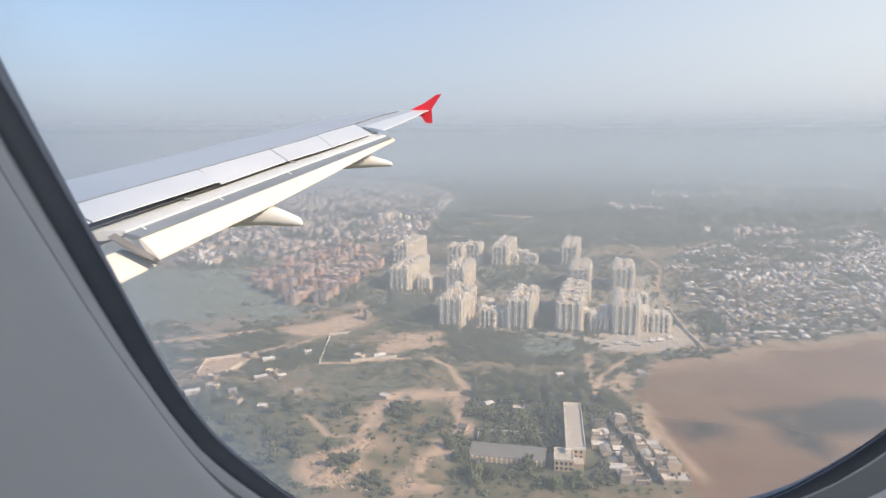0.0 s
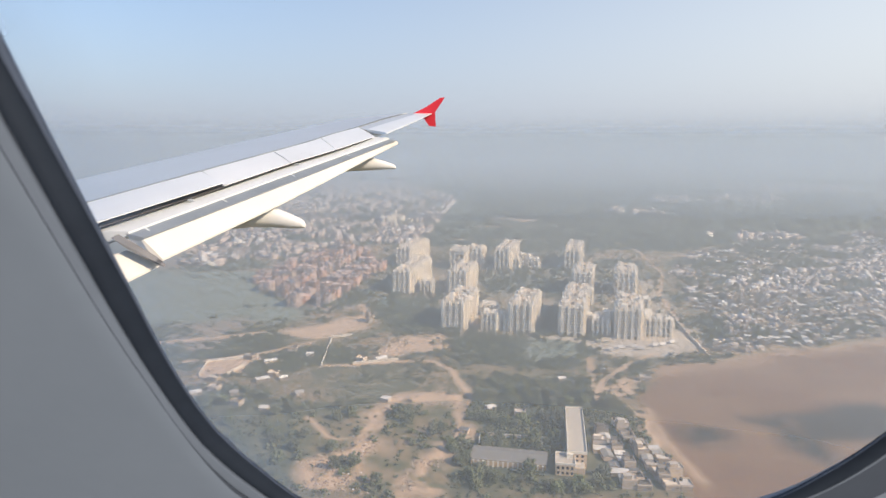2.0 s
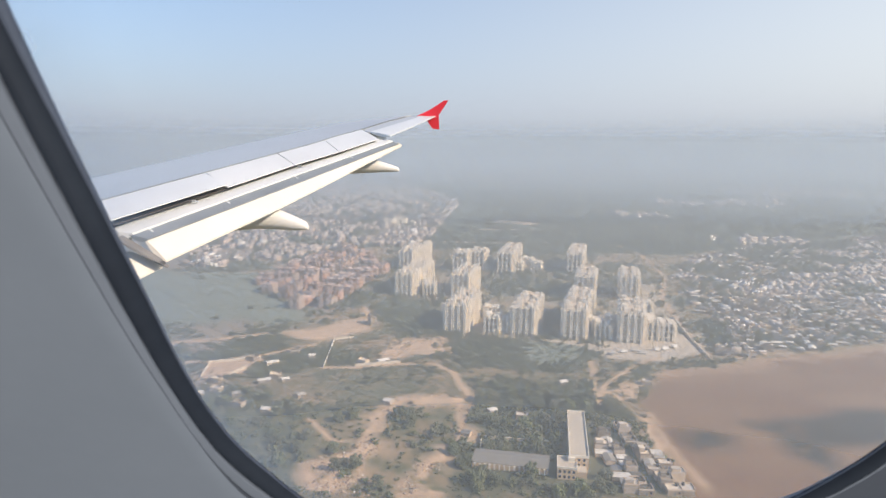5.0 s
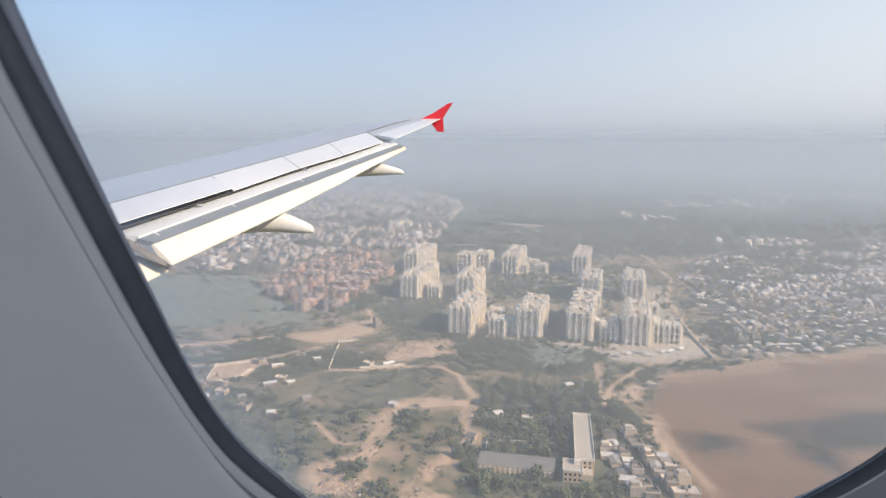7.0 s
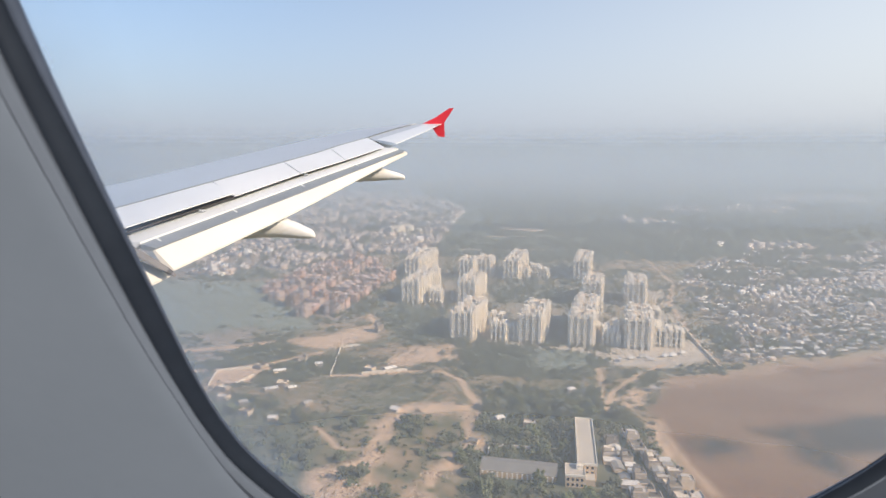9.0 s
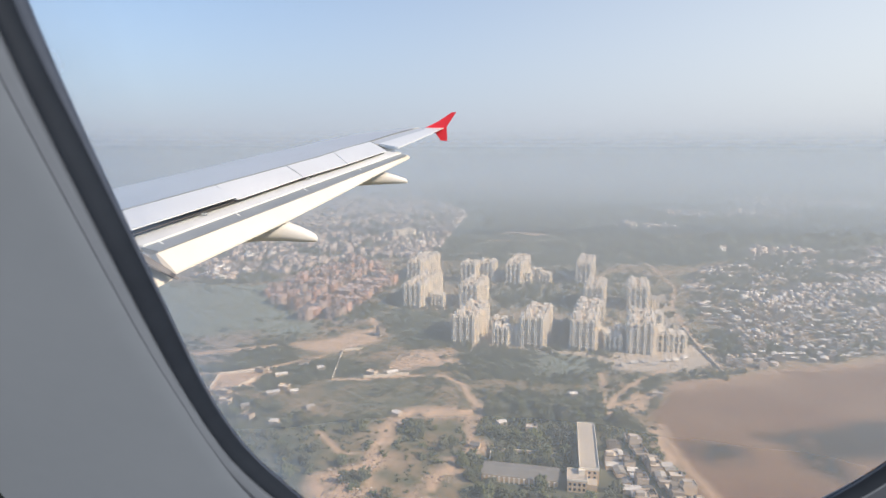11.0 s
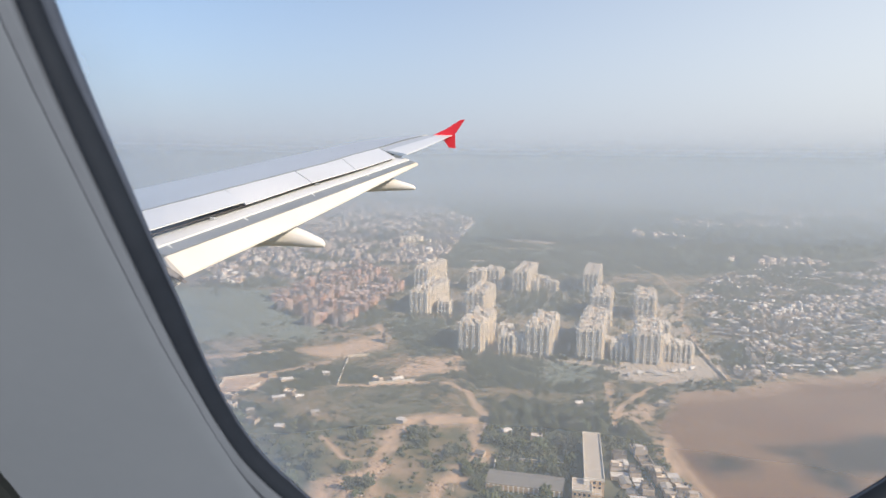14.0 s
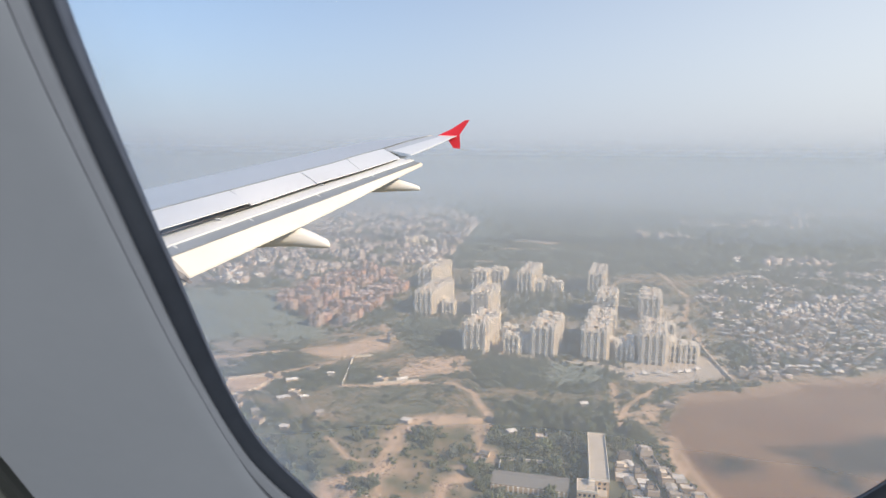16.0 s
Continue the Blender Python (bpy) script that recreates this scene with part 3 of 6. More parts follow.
# ---- haze: thin see-through sheets imitating dusty air, one behind the other from eye to horizon ----
def haze_material(name, radius, start, end, top_share, height, tone):
    """Painted haze of one stretch of the way: a light-scattering sheet, clear where it meets the ground, dense at eye
    level, thinning upwards.
    """
    m = bpy.data.materials.new(name)
    m.use_nodes = True
    nt = m.node_tree
    nt.nodes.clear()
    out = nt.nodes.new("ShaderNodeOutputMaterial")
    geo = nt.nodes.new("ShaderNodeNewGeometry")
    sep = nt.nodes.new("ShaderNodeSeparateXYZ")
    nt.links.new(geo.outputs["Position"], sep.inputs[0])

    def op(kind, a, b=None, c=None):
        n = nt.nodes.new("ShaderNodeMath")
        n.operation = kind
        for k, v in enumerate((a, b, c)):
            if v is None:
                continue
            if isinstance(v, (int, float)):
                n.inputs[k].default_value = v
            else:
                nt.links.new(v, n.inputs[k])
        return n.outputs[0]

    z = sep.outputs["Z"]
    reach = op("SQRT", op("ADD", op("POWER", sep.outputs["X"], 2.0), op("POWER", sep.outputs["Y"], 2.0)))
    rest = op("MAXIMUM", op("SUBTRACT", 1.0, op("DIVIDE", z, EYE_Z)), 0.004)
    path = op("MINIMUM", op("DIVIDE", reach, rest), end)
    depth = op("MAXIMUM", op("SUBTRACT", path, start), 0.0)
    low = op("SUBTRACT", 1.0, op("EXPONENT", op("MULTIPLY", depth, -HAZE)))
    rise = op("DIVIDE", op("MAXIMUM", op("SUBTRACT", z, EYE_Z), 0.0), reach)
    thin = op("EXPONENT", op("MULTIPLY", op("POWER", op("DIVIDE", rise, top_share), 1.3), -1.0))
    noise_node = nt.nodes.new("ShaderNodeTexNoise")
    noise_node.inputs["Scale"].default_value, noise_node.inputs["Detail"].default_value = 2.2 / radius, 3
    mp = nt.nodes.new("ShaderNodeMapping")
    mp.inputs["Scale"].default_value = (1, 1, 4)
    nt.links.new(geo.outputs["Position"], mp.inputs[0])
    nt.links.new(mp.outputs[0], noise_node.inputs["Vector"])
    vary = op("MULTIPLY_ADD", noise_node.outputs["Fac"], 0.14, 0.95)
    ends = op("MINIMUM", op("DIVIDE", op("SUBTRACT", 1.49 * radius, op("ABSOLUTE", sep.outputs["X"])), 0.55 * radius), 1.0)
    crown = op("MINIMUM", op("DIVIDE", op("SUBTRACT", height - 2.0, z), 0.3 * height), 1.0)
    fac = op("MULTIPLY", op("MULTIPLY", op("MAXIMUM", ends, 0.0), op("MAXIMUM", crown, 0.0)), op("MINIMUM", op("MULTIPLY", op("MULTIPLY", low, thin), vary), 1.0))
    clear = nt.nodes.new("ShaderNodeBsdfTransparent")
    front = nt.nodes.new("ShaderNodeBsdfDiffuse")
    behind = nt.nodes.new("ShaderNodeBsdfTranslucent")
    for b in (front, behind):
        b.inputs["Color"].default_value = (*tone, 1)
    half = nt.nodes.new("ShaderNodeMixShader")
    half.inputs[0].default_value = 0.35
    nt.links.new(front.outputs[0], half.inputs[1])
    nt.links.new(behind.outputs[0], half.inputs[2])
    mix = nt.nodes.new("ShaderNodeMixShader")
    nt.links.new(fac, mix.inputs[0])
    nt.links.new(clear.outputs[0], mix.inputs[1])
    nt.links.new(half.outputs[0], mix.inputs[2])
    nt.links.new(mix.outputs[0], out.inputs["Surface"])
    return m


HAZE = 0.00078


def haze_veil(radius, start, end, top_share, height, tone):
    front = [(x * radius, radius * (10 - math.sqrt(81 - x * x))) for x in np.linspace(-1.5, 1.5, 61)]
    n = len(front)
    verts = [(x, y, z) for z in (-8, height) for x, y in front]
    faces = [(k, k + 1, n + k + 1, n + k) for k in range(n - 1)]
    me = mesh_from("haze", verts, faces, haze_material("painted_haze_sheet", radius, start, end, top_share, height, tone))
    tagged(part("backdrop_haze", me), "see-through sheet with painted pale blue-grey haze", "haze", kind="structure")


# Standing sheets whose opacity and tone imitate the haze over land at that distance.
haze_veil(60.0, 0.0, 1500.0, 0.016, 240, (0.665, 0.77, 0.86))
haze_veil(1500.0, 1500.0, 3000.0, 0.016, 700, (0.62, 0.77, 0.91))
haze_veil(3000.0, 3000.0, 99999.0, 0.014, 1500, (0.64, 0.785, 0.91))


# ---- land cover ----
def hash2(ix, iy, seed):
    h = (ix.astype(np.int64) * 374761393 + iy.astype(np.int64) * 668265263 + seed * 1274126177) & 0x7FFFFFFF
    h = ((h ^ (h >> 13)) * 1274126177) & 0x7FFFFFFF
    return ((h ^ (h >> 16)) & 0xFFFF) / 65535.0


def value_noise(x, y, size, seed=0):
    x, y = x / size, y / size
    ix, iy = np.floor(x), np.floor(y)
    fx, fy = x - ix, y - iy
    fx, fy = fx * fx * (3 - 2 * fx), fy * fy * (3 - 2 * fy)
    a, b = hash2(ix, iy, seed), hash2(ix + 1, iy, seed)
    c, d = hash2(ix, iy + 1, seed), hash2(ix + 1, iy + 1, seed)
    return (a * (1 - fx) + b * fx) * (1 - fy) + (c * (1 - fx) + d * fx) * fy


def fbm(x, y, size, seed=0, octaves=4):
    total, weight, amp = 0.0, 0.0, 1.0
    for k in range(octaves):
        total = total + amp * value_noise(x, y, size / 2 ** k, seed + 17 * k)
        weight, amp = weight + amp, amp * 0.55
    return total / weight


def inside(x, y, poly, soft=6.0, rough=14.0, seed=0):
    """1 inside an outline, 0 outside, with an uneven soft border."""
    x = x + (fbm(x, y, 40.0, seed + 5) - 0.5) * 2 * rough
    y = y + (fbm(x, y, 40.0, seed + 9) - 0.5) * 2 * rough
    hit = np.zeros(x.shape, bool)
    dist = np.full(x.shape, 1e9)
    for (x0, y0), (x1, y1) in zip(poly, poly[1:] + poly[:1]):
        cross = (y0 > y) != (y1 > y)
        with np.errstate(divide="ignore", invalid="ignore"):
            hit ^= cross & (x < (x1 - x0) * (y - y0) / (y1 - y0 if y1 != y0 else 1e-9) + x0)
        t = np.clip(((x - x0) * (x1 - x0) + (y - y0) * (y1 - y0)) / ((x1 - x0) ** 2 + (y1 - y0) ** 2), 0, 1)
        dist = np.minimum(dist, np.hypot(x - x0 - t * (x1 - x0), y - y0 - t * (y1 - y0)))
    return np.clip(0.5 + np.where(hit, dist, -dist) / (2 * soft), 0, 1)


def track(x, y, pts, width, soft=2.0):
    """1 on a way of that width along the points."""
    x = x + (fbm(x, y, 25.0, 71) - 0.5) * 5
    dist = np.full(x.shape, 1e9)
    for (x0, y0), (x1, y1) in zip(pts, pts[1:]):
        t = np.clip(((x - x0) * (x1 - x0) + (y - y0) * (y1 - y0)) / ((x1 - x0) ** 2 + (y1 - y0) ** 2), 0, 1)
        dist = np.minimum(dist, np.hypot(x - x0 - t * (x1 - x0), y - y0 - t * (y1 - y0)))
    return np.clip((width / 2 + soft - dist) / (2 * soft), 0, 1)


FIELD = [(191, 525), (251, 543), (312, 566), (416, 595), (560, 610), (560, 230), (150, 230), (141, 334), (143, 360), (144, 414), (153, 462), (173, 496)]
FIELD_SCRUB = [[(157, 393), (160, 407), (179, 414), (194, 397), (184, 383), (164, 381)], [(212, 424), (250, 434), (290, 449), (320, 446), (330, 400), (284, 396), (250, 388), (232, 360), (219, 380), (226, 406)]]
ESTATE = [(5, 628), (150, 600), (262, 600), (290, 800), (255, 1060), (-70, 1060), (-66, 790), (-4, 775)]
FORECOURT = [(60, 628), (150, 611), (268, 636), (250, 580), (205, 552), (152, 560), (138, 598)]
SIDE_ROAD = [(229, 617), (250, 617), (264, 724), (298, 879), (275, 879), (236, 724)]
MEADOW = [(-420, 940), (-249, 933), (-165, 760), (-139, 690), (-165, 650), (-230, 590), (-420, 560), (-800, 700)]
TOWN = [(292, 700), (262, 600), (254, 556), (316, 578), (419, 603), (620, 650), (1000, 1250), (700, 1280), (430, 1080), (330, 900)]
BRICK = [(-222, 808), (-255, 999), (-160, 1165), (-78, 1000), (-88, 724), (-139, 700)]
EARTH = [[(-53, 393), (-51, 414), (-42, 442), (-27, 466), (-10, 478), (7, 480), (23, 471), (26, 442), (23, 410), (18, 389), (15, 393), (18, 423), (17, 447), (5, 452), (-14, 444), (-28, 434), (-36, 418), (-44, 401)],
         [(-71, 333), (-74, 364), (-64, 380), (-51, 389), (-38, 385), (-37, 360), (-40, 333)]]
EARTH += [[(-21, 333), (-14, 357), (-5, 378), (11, 393), (16, 385), (9, 367), (2, 354), (-3, 333)],
          [(-149, 628), (-77, 705), (-66, 680), (-72, 650), (-110, 600)],
          [(-63, 566), (-35, 608), (9, 617), (16, 572)],
          [(-206, 556), (-190, 505), (-160, 520), (-150, 565)],
          [(141, 440), (152, 440), (150, 350), (136, 352)],
          [(110, 462), (150, 500), (172, 500), (150, 470)],
          [(-190, 420), (-150, 400), (-120, 350), (-170, 380)]]
DARKWOOD = [[(40, 625), (140, 600), (150, 560), (100, 520), (20, 540), (10, 600)],
            [(25, 470), (90, 470), (90, 400), (40, 385), (22, 420)],
            [(60, 800), (140, 790), (180, 900), (70, 920)],
            [(148, 556), (200, 548), (256, 552), (250, 526), (190, 520), (165, 500)]]
DARKWOOD += [[(-70, 790), (-2, 770), (0, 640), (-40, 640), (-75, 720)],
             [(-2000, 3200), (2600, 3200), (2200, 1150), (700, 1290), (420, 1100), (-20, 1150), (30, 1700), (-100, 2600)]]
FOREST = [(497, 543), (563, 595), (704, 648), (920, 886), (1415, 833), (862, 257), (565, 312)]
DARKWOOD += [FOREST, [(25, 500), (100, 512), (150, 500), (140, 465), (95, 430), (35, 465)], [(-8, 395), (30, 412), (66, 404), (66, 340), (20, 330)]]
EARTH += [[(844, 723), (910, 740), (979, 712), (927, 628), (856, 630)], [(717, 583), (779, 591), (745, 518), (703, 515)], [(630, 331), (661, 355), (692, 335), (666, 312)]]
LANE_END = [(56, 326), (150, 326), (143, 380), (146, 440), (120, 470), (60, 440)]
HILL = [(-210, 330), (-175, 400), (-140, 470), (-128, 492), (-103, 512), (-71, 552), (-12, 566), (-9, 500), (-48, 430), (-70, 347), (-70, 325)]
PADDOCK = [(83, 617), (141, 613), (129, 552), (104, 540), (76, 545)]
FALLOW = [(-564, 425), (-516, 489), (-460, 425), (-485, 299), (-551, 285)]
LEFT_TOWN = [(-945, 540), (-1173, 921), (-565, 1210), (-564, 544), (-610, 441), (-721, 250)]
VILLAGE = [(618, 700), (658, 851), (722, 838), (675, 658)]
STRIP = [(-420, 640), (-264, 660), (-204, 689), (-165, 650), (-194, 566), (-219, 550), (-420, 560)]
HUTS = [(-301, 502), (-288, 564), (-201, 593), (-211, 513), (-276, 467)]
WAYS = [([(726, 441), (701, 389), (679, 351), (658, 340), (641, 323)], 7),
        ([(-464, 480), (-398, 517), (-304, 579), (-148, 639)], 9),
        ([(-496, 466), (-508, 393), (-504, 339), (-507, 294)], 12),
        ([(-221, 543), (-189, 550), (-156, 566), (-119, 595), (-84, 656), (-75, 695), (-84, 737)], 7),
        ([(-95, 532), (-69, 533), (-31, 543), (-2, 543), (15, 522), (20, 490), (26, 471), (41, 471)], 5),
        ([(-86, 428), (-79, 416), (-68, 397), (-55, 396), (-41, 401), (-35, 414)], 3.5),
        ([(21, 496), (27, 466), (20, 430), (14, 395)], 4),
        ([(119, 450), (135, 496), (166, 536), (196, 562)], 5),
        ([(119, 450), (127, 496), (136, 550)], 4)]
SHORES = [([(191, 522), (251, 540), (312, 562), (416, 591), (540, 602)], 26, 13, 0.5),
          ([(153, 440), (149, 414), (149, 380), (150, 335)], 6, 3, 0.7)]
WAYS += [([(115, 468), (134, 479), (164, 496)], 5),
         ([(243, 558), (251, 617), (259, 677), (274, 764)], 5),
         ([(284, 1227), (332, 1227), (348, 1090), (325, 913), (275, 778)], 5),
         ([(-5, 1531), (63, 2027)], 16),
         ([(154, 1560), (216, 1535)], 60),
         ([(495, 1479), (681, 1586)], 14),
         ([(60, 1415), (330, 1440)], 10),
         ([(-40, 1240), (284, 1227)], 7)]
CITY = [(-500, 960), (-260, 1010), (-160, 1175), (-30, 1180), (10, 1500), (70, 2100), (-150, 2900), (-1400, 2900)]


def cover_at(x, y):
    """Shares of red earth, tan earth, grass, paving, dark wood and town dust at each place."""
    red = inside(x, y, FIELD, 5, 8, 1)
    tan = np.zeros(x.shape)
    for k, p in enumerate(EARTH):
        tan = np.maximum(tan, inside(x, y, p, 6, 18, 30 + k) * np.clip(fbm(x, y, 13, 33 + k) * 5.5 - (1.6 if k in (1, 2) else 1.0), 0, 1))
    for pts, w in WAYS:
        tan = np.maximum(tan, track(x, y, pts, w) * np.clip(fbm(x, y, 18, 67) * 3.2 - 0.55, 0.15, 1))
    for pts, w, soft, most in SHORES:
        tan = np.maximum(tan, most * track(x, y, pts, w, soft) * np.clip(fbm(x, y, 16, 68) * 3.0 - 0.7, 0.1, 1))
    grass = np.maximum(np.maximum(inside(x, y, MEADOW, 12, 16, 50), inside(x, y, FALLOW, 8, 10, 51)), 0.9 * inside(x, y, PADDOCK, 4, 4, 52))
    paving = np.maximum(np.maximum(inside(x, y, FORECOURT, 4, 4, 60), 0.7 * inside(x, y, SIDE_ROAD, 4, 4, 62)), 0.22 * inside(x, y, ESTATE, 6, 6, 61))
    dark = np.zeros(x.shape)
    for k, p in enumerate(DARKWOOD):
        dark = np.maximum(dark, inside(x, y, p, 10, 14, 80 + k))
    dark = dark * np.clip(1.25 - tan, 0, 1) * (1 - red)
    dark = np.maximum(dark, 0.8 * inside(x, y, LANE_END, 6, 8, 99) * (1 - 0.8 * tan))
    dark = np.maximum(dark, 0.62 * inside(x, y, HILL, 12, 14, 97) * (1 - tan) * np.clip(fbm(x, y, 45, 98) * 3.4 - 0.9, 0.25, 1))
    dust = np.maximum(np.maximum(0.55 * inside(x, y, TOWN, 12, 14, 90), inside(x, y, BRICK, 10, 8, 91)), np.maximum(inside(x, y, CITY, 30, 30, 92), inside(x, y, LEFT_TOWN, 15, 15, 94))) * np.clip(fbm(x, y, 60, 93) * 2.4 - 0.25, 0, 1)
    strip = inside(x, y, STRIP, 14, 14, 95)
    return red, tan, grass * (1 - 0.85 * strip), paving, dark, np.maximum(dust, 0.75 * strip)


def mud_at(x, y):
    """Wet dark mud in the hollows of the brown field."""
    mud = np.zeros(x.shape)
    for k, p in enumerate(FIELD_SCRUB):
        mud = np.maximum(mud, inside(x, y, p, 8, 7, 20 + k))
    return mud * np.clip(fbm(x, y, 22, 66) * 2.6 - 0.15, 0.3, 1)


def scrub_share(x, y):
    """Where bushes grow thickly on the dry land."""
    return np.clip((fbm(x, y, 55, 200) - 0.46) * 6, 0, 1)


def ground_material():
    m = bpy.data.materials.new("dry_land")
    m.use_nodes = True
    nt = m.node_tree
    b = nt.nodes["Principled BSDF"]
    b.inputs["Roughness"].default_value = 0.95
    tc = nt.nodes.new("ShaderNodeTexCoord")

    def noise_of(scale, detail=6, rough=0.6):
        n = nt.nodes.new("ShaderNodeTexNoise")
        n.inputs["Scale"].default_value, n.inputs["Detail"].default_value, n.inputs["Roughness"].default_value = scale, detail, rough
        nt.links.new(tc.outputs["Object"], n.inputs["Vector"])
        return n.outputs["Fac"]

    def ramp(v, lo, hi):
        r = nt.nodes.new("ShaderNodeMapRange")
        r.inputs["From Min"].default_value, r.inputs["From Max"].default_value = lo, hi
        nt.links.new(v, r.inputs["Value"])
        return r.outputs[0]

    def mix(fac, a, c):
        n = nt.nodes.new("ShaderNodeMix")
        n.data_type = "RGBA"
        nt.links.new(fac, n.inputs["Factor"])
        for key, v in (("A", a), ("B", c)):
            if isinstance(v, tuple):
                n.inputs[key].default_value = (*v, 1)
            else:
                nt.links.new(v, n.inputs[key])
        return n.outputs["Result"]

    broad, middle, grain = noise_of(0.012), noise_of(0.07), noise_of(0.5, 4, 0.7)
    scrub = mix(ramp(middle, 0.42, 0.6), (0.115, 0.12, 0.066), (0.24, 0.18, 0.11))
    dry = mix(ramp(grain, 0.35, 0.65), (0.22, 0.165, 0.11), (0.38, 0.275, 0.185))
    out = mix(ramp(broad, 0.46, 0.66), scrub, dry)
    cover_a, cover_b = nt.nodes.new("ShaderNodeAttribute"), nt.nodes.new("ShaderNodeAttribute")
    cover_a.attribute_name, cover_b.attribute_name = "cover_a", "cover_b"
    sa, sb = nt.nodes.new("ShaderNodeSeparateColor"), nt.nodes.new("ShaderNodeSeparateColor")
    nt.links.new(cover_a.outputs["Color"], sa.inputs[0])
    nt.links.new(cover_b.outputs["Color"], sb.inputs[0])
    wood = mix(ramp(middle, 0.4, 0.62), (0.07, 0.09, 0.064), (0.125, 0.145, 0.1))
    grass = mix(ramp(middle, 0.4, 0.65), (0.155, 0.195, 0.16), (0.205, 0.225, 0.18))
    dust = mix(ramp(grain, 0.35, 0.65), (0.22, 0.185, 0.155), (0.36, 0.3, 0.255))
    paved = mix(ramp(grain, 0.3, 0.7), (0.4, 0.35, 0.29), (0.52, 0.46, 0.38))
    red = mix(ramp(broad, 0.38, 0.62), mix(ramp(middle, 0.35, 0.7), (0.2, 0.105, 0.055), (0.15, 0.08, 0.045)), mix(ramp(grain, 0.3, 0.7), (0.25, 0.155, 0.095), (0.205, 0.12, 0.07)))
    tan = mix(ramp(grain, 0.35, 0.65), (0.46, 0.32, 0.215), (0.6, 0.44, 0.31))
    out = mix(sb.outputs[2], out, dust)
    out = mix(sb.outputs[1], out, wood)
    out = mix(sa.outputs[2], out, grass)
    out = mix(sb.outputs[0], out, paved)
    out = mix(sa.outputs[0], out, red)
    out = mix(sa.outputs[1], out, tan)
    out = mix(cover_a.outputs["Alpha"], out, mix(ramp(middle, 0.35, 0.65), (0.02, 0.02, 0.018), (0.04, 0.036, 0.03)))
    nt.links.new(out, b.inputs["Base Color"])
    bp = nt.nodes.new("ShaderNodeBump")
    bp.inputs["Strength"].default_value, bp.inputs["Distance"].default_value = 0.6, 0.8
    nt.links.new(middle, bp.inputs["Height"])
    nt.links.new(bp.outputs["Normal"], b.inputs["Normal"])
    return m


def relief(x, y):
    """Gullies in the eroded earth, gentle swells elsewhere; flat under the estate and the towns."""
    r = np.hypot(x, y)
    flat = np.maximum(np.maximum(inside(x, y, ESTATE, 20, 0), inside(x, y, TOWN, 20, 0)), np.maximum(inside(x, y, FIELD, 20, 0), inside(x, y, BRICK, 20, 0)))
    rough = np.zeros(x.shape)
    for k, p in enumerate(EARTH[:3]):
        rough = np.maximum(rough, inside(x, y, p, 14, 10, k))
    h = (fbm(x, y, 120, 7) - 0.5) * 3.0 * (1 - flat) + rough * np.abs(fbm(x, y, 16, 8) - 0.5) * 7.0
    return h * np.clip((2500 - r) / 1500, 0, 1)


def ground():
    """One sheet from under the aircraft to the horizon, finer where it is seen from near."""
    near = np.arange(250.0, 820.0, 2.4)
    mid = 820.0 * 1.0045 ** np.arange(1, 280)
    radii = np.concatenate([[0.01, 90, 170, 215], near, mid, [3500, 4500, 7000, 12000, 22000]])
    fine = np.radians(np.arange(-44.0, 46.0, 0.22))
    side = np.radians(np.arange(46.5, 112.0, 0.7))
    coarse = np.radians(np.arange(116.0, 246.0, 6.0))
    ang = np.concatenate([fine, side, coarse, 2 * math.pi - side[::-1] + radians(1.0)])
    na, nr = len(ang), len(radii)
    rr, aa = np.meshgrid(radii, ang, indexing="ij")
    x, y = rr * np.sin(aa), rr * np.cos(aa)
    z = relief(x, y)
    i, j = np.meshgrid(np.arange(nr - 1), np.arange(na), indexing="ij")
    jn = (j + 1) % na
    quads = np.stack([i * na + j, i * na + jn, (i + 1) * na + jn, (i + 1) * na + j], -1).reshape(-1, 4)[:, ::-1]
    me = bpy.data.meshes.new("ground")
    me.vertices.add(nr * na)
    me.vertices.foreach_set("co", np.stack([x, y, z], -1).ravel())
    me.loops.add(quads.size)
    me.loops.foreach_set("vertex_index", quads.ravel())
    me.polygons.add(len(quads))
    me.polygons.foreach_set("loop_start", np.arange(0, quads.size, 4))
    me.polygons.foreach_set("use_smooth", np.ones(len(quads), bool))
    me.update(calc_edges=True)
    red, tan, grass, paving, dark, dust = cover_at(x.ravel(), y.ravel())
    dark = np.maximum(dark, 0.8 * scrub_share(x.ravel(), y.ravel()) * (1 - red) * (1 - tan) * (1 - grass) * (1 - paving))
    one = np.ones(red.shape)
    for nm, cols in (("cover_a", (red, tan, grass, mud_at(x.ravel(), y.ravel()))), ("cover_b", (paving, dark, dust, one))):
        at = me.attributes.new(nm, "FLOAT_COLOR", "POINT")
        at.data.foreach_set("color", np.stack(cols, -1).ravel())
    me.materials.append(ground_material())
    return tagged(part("ground", me), "dry scrubland with bare earth, tracks and a brown field", "ground", kind="structure")


ground()


def ground_z(x, y):
    return float(relief(np.array([float(x)]), np.array([float(y)]))[0])


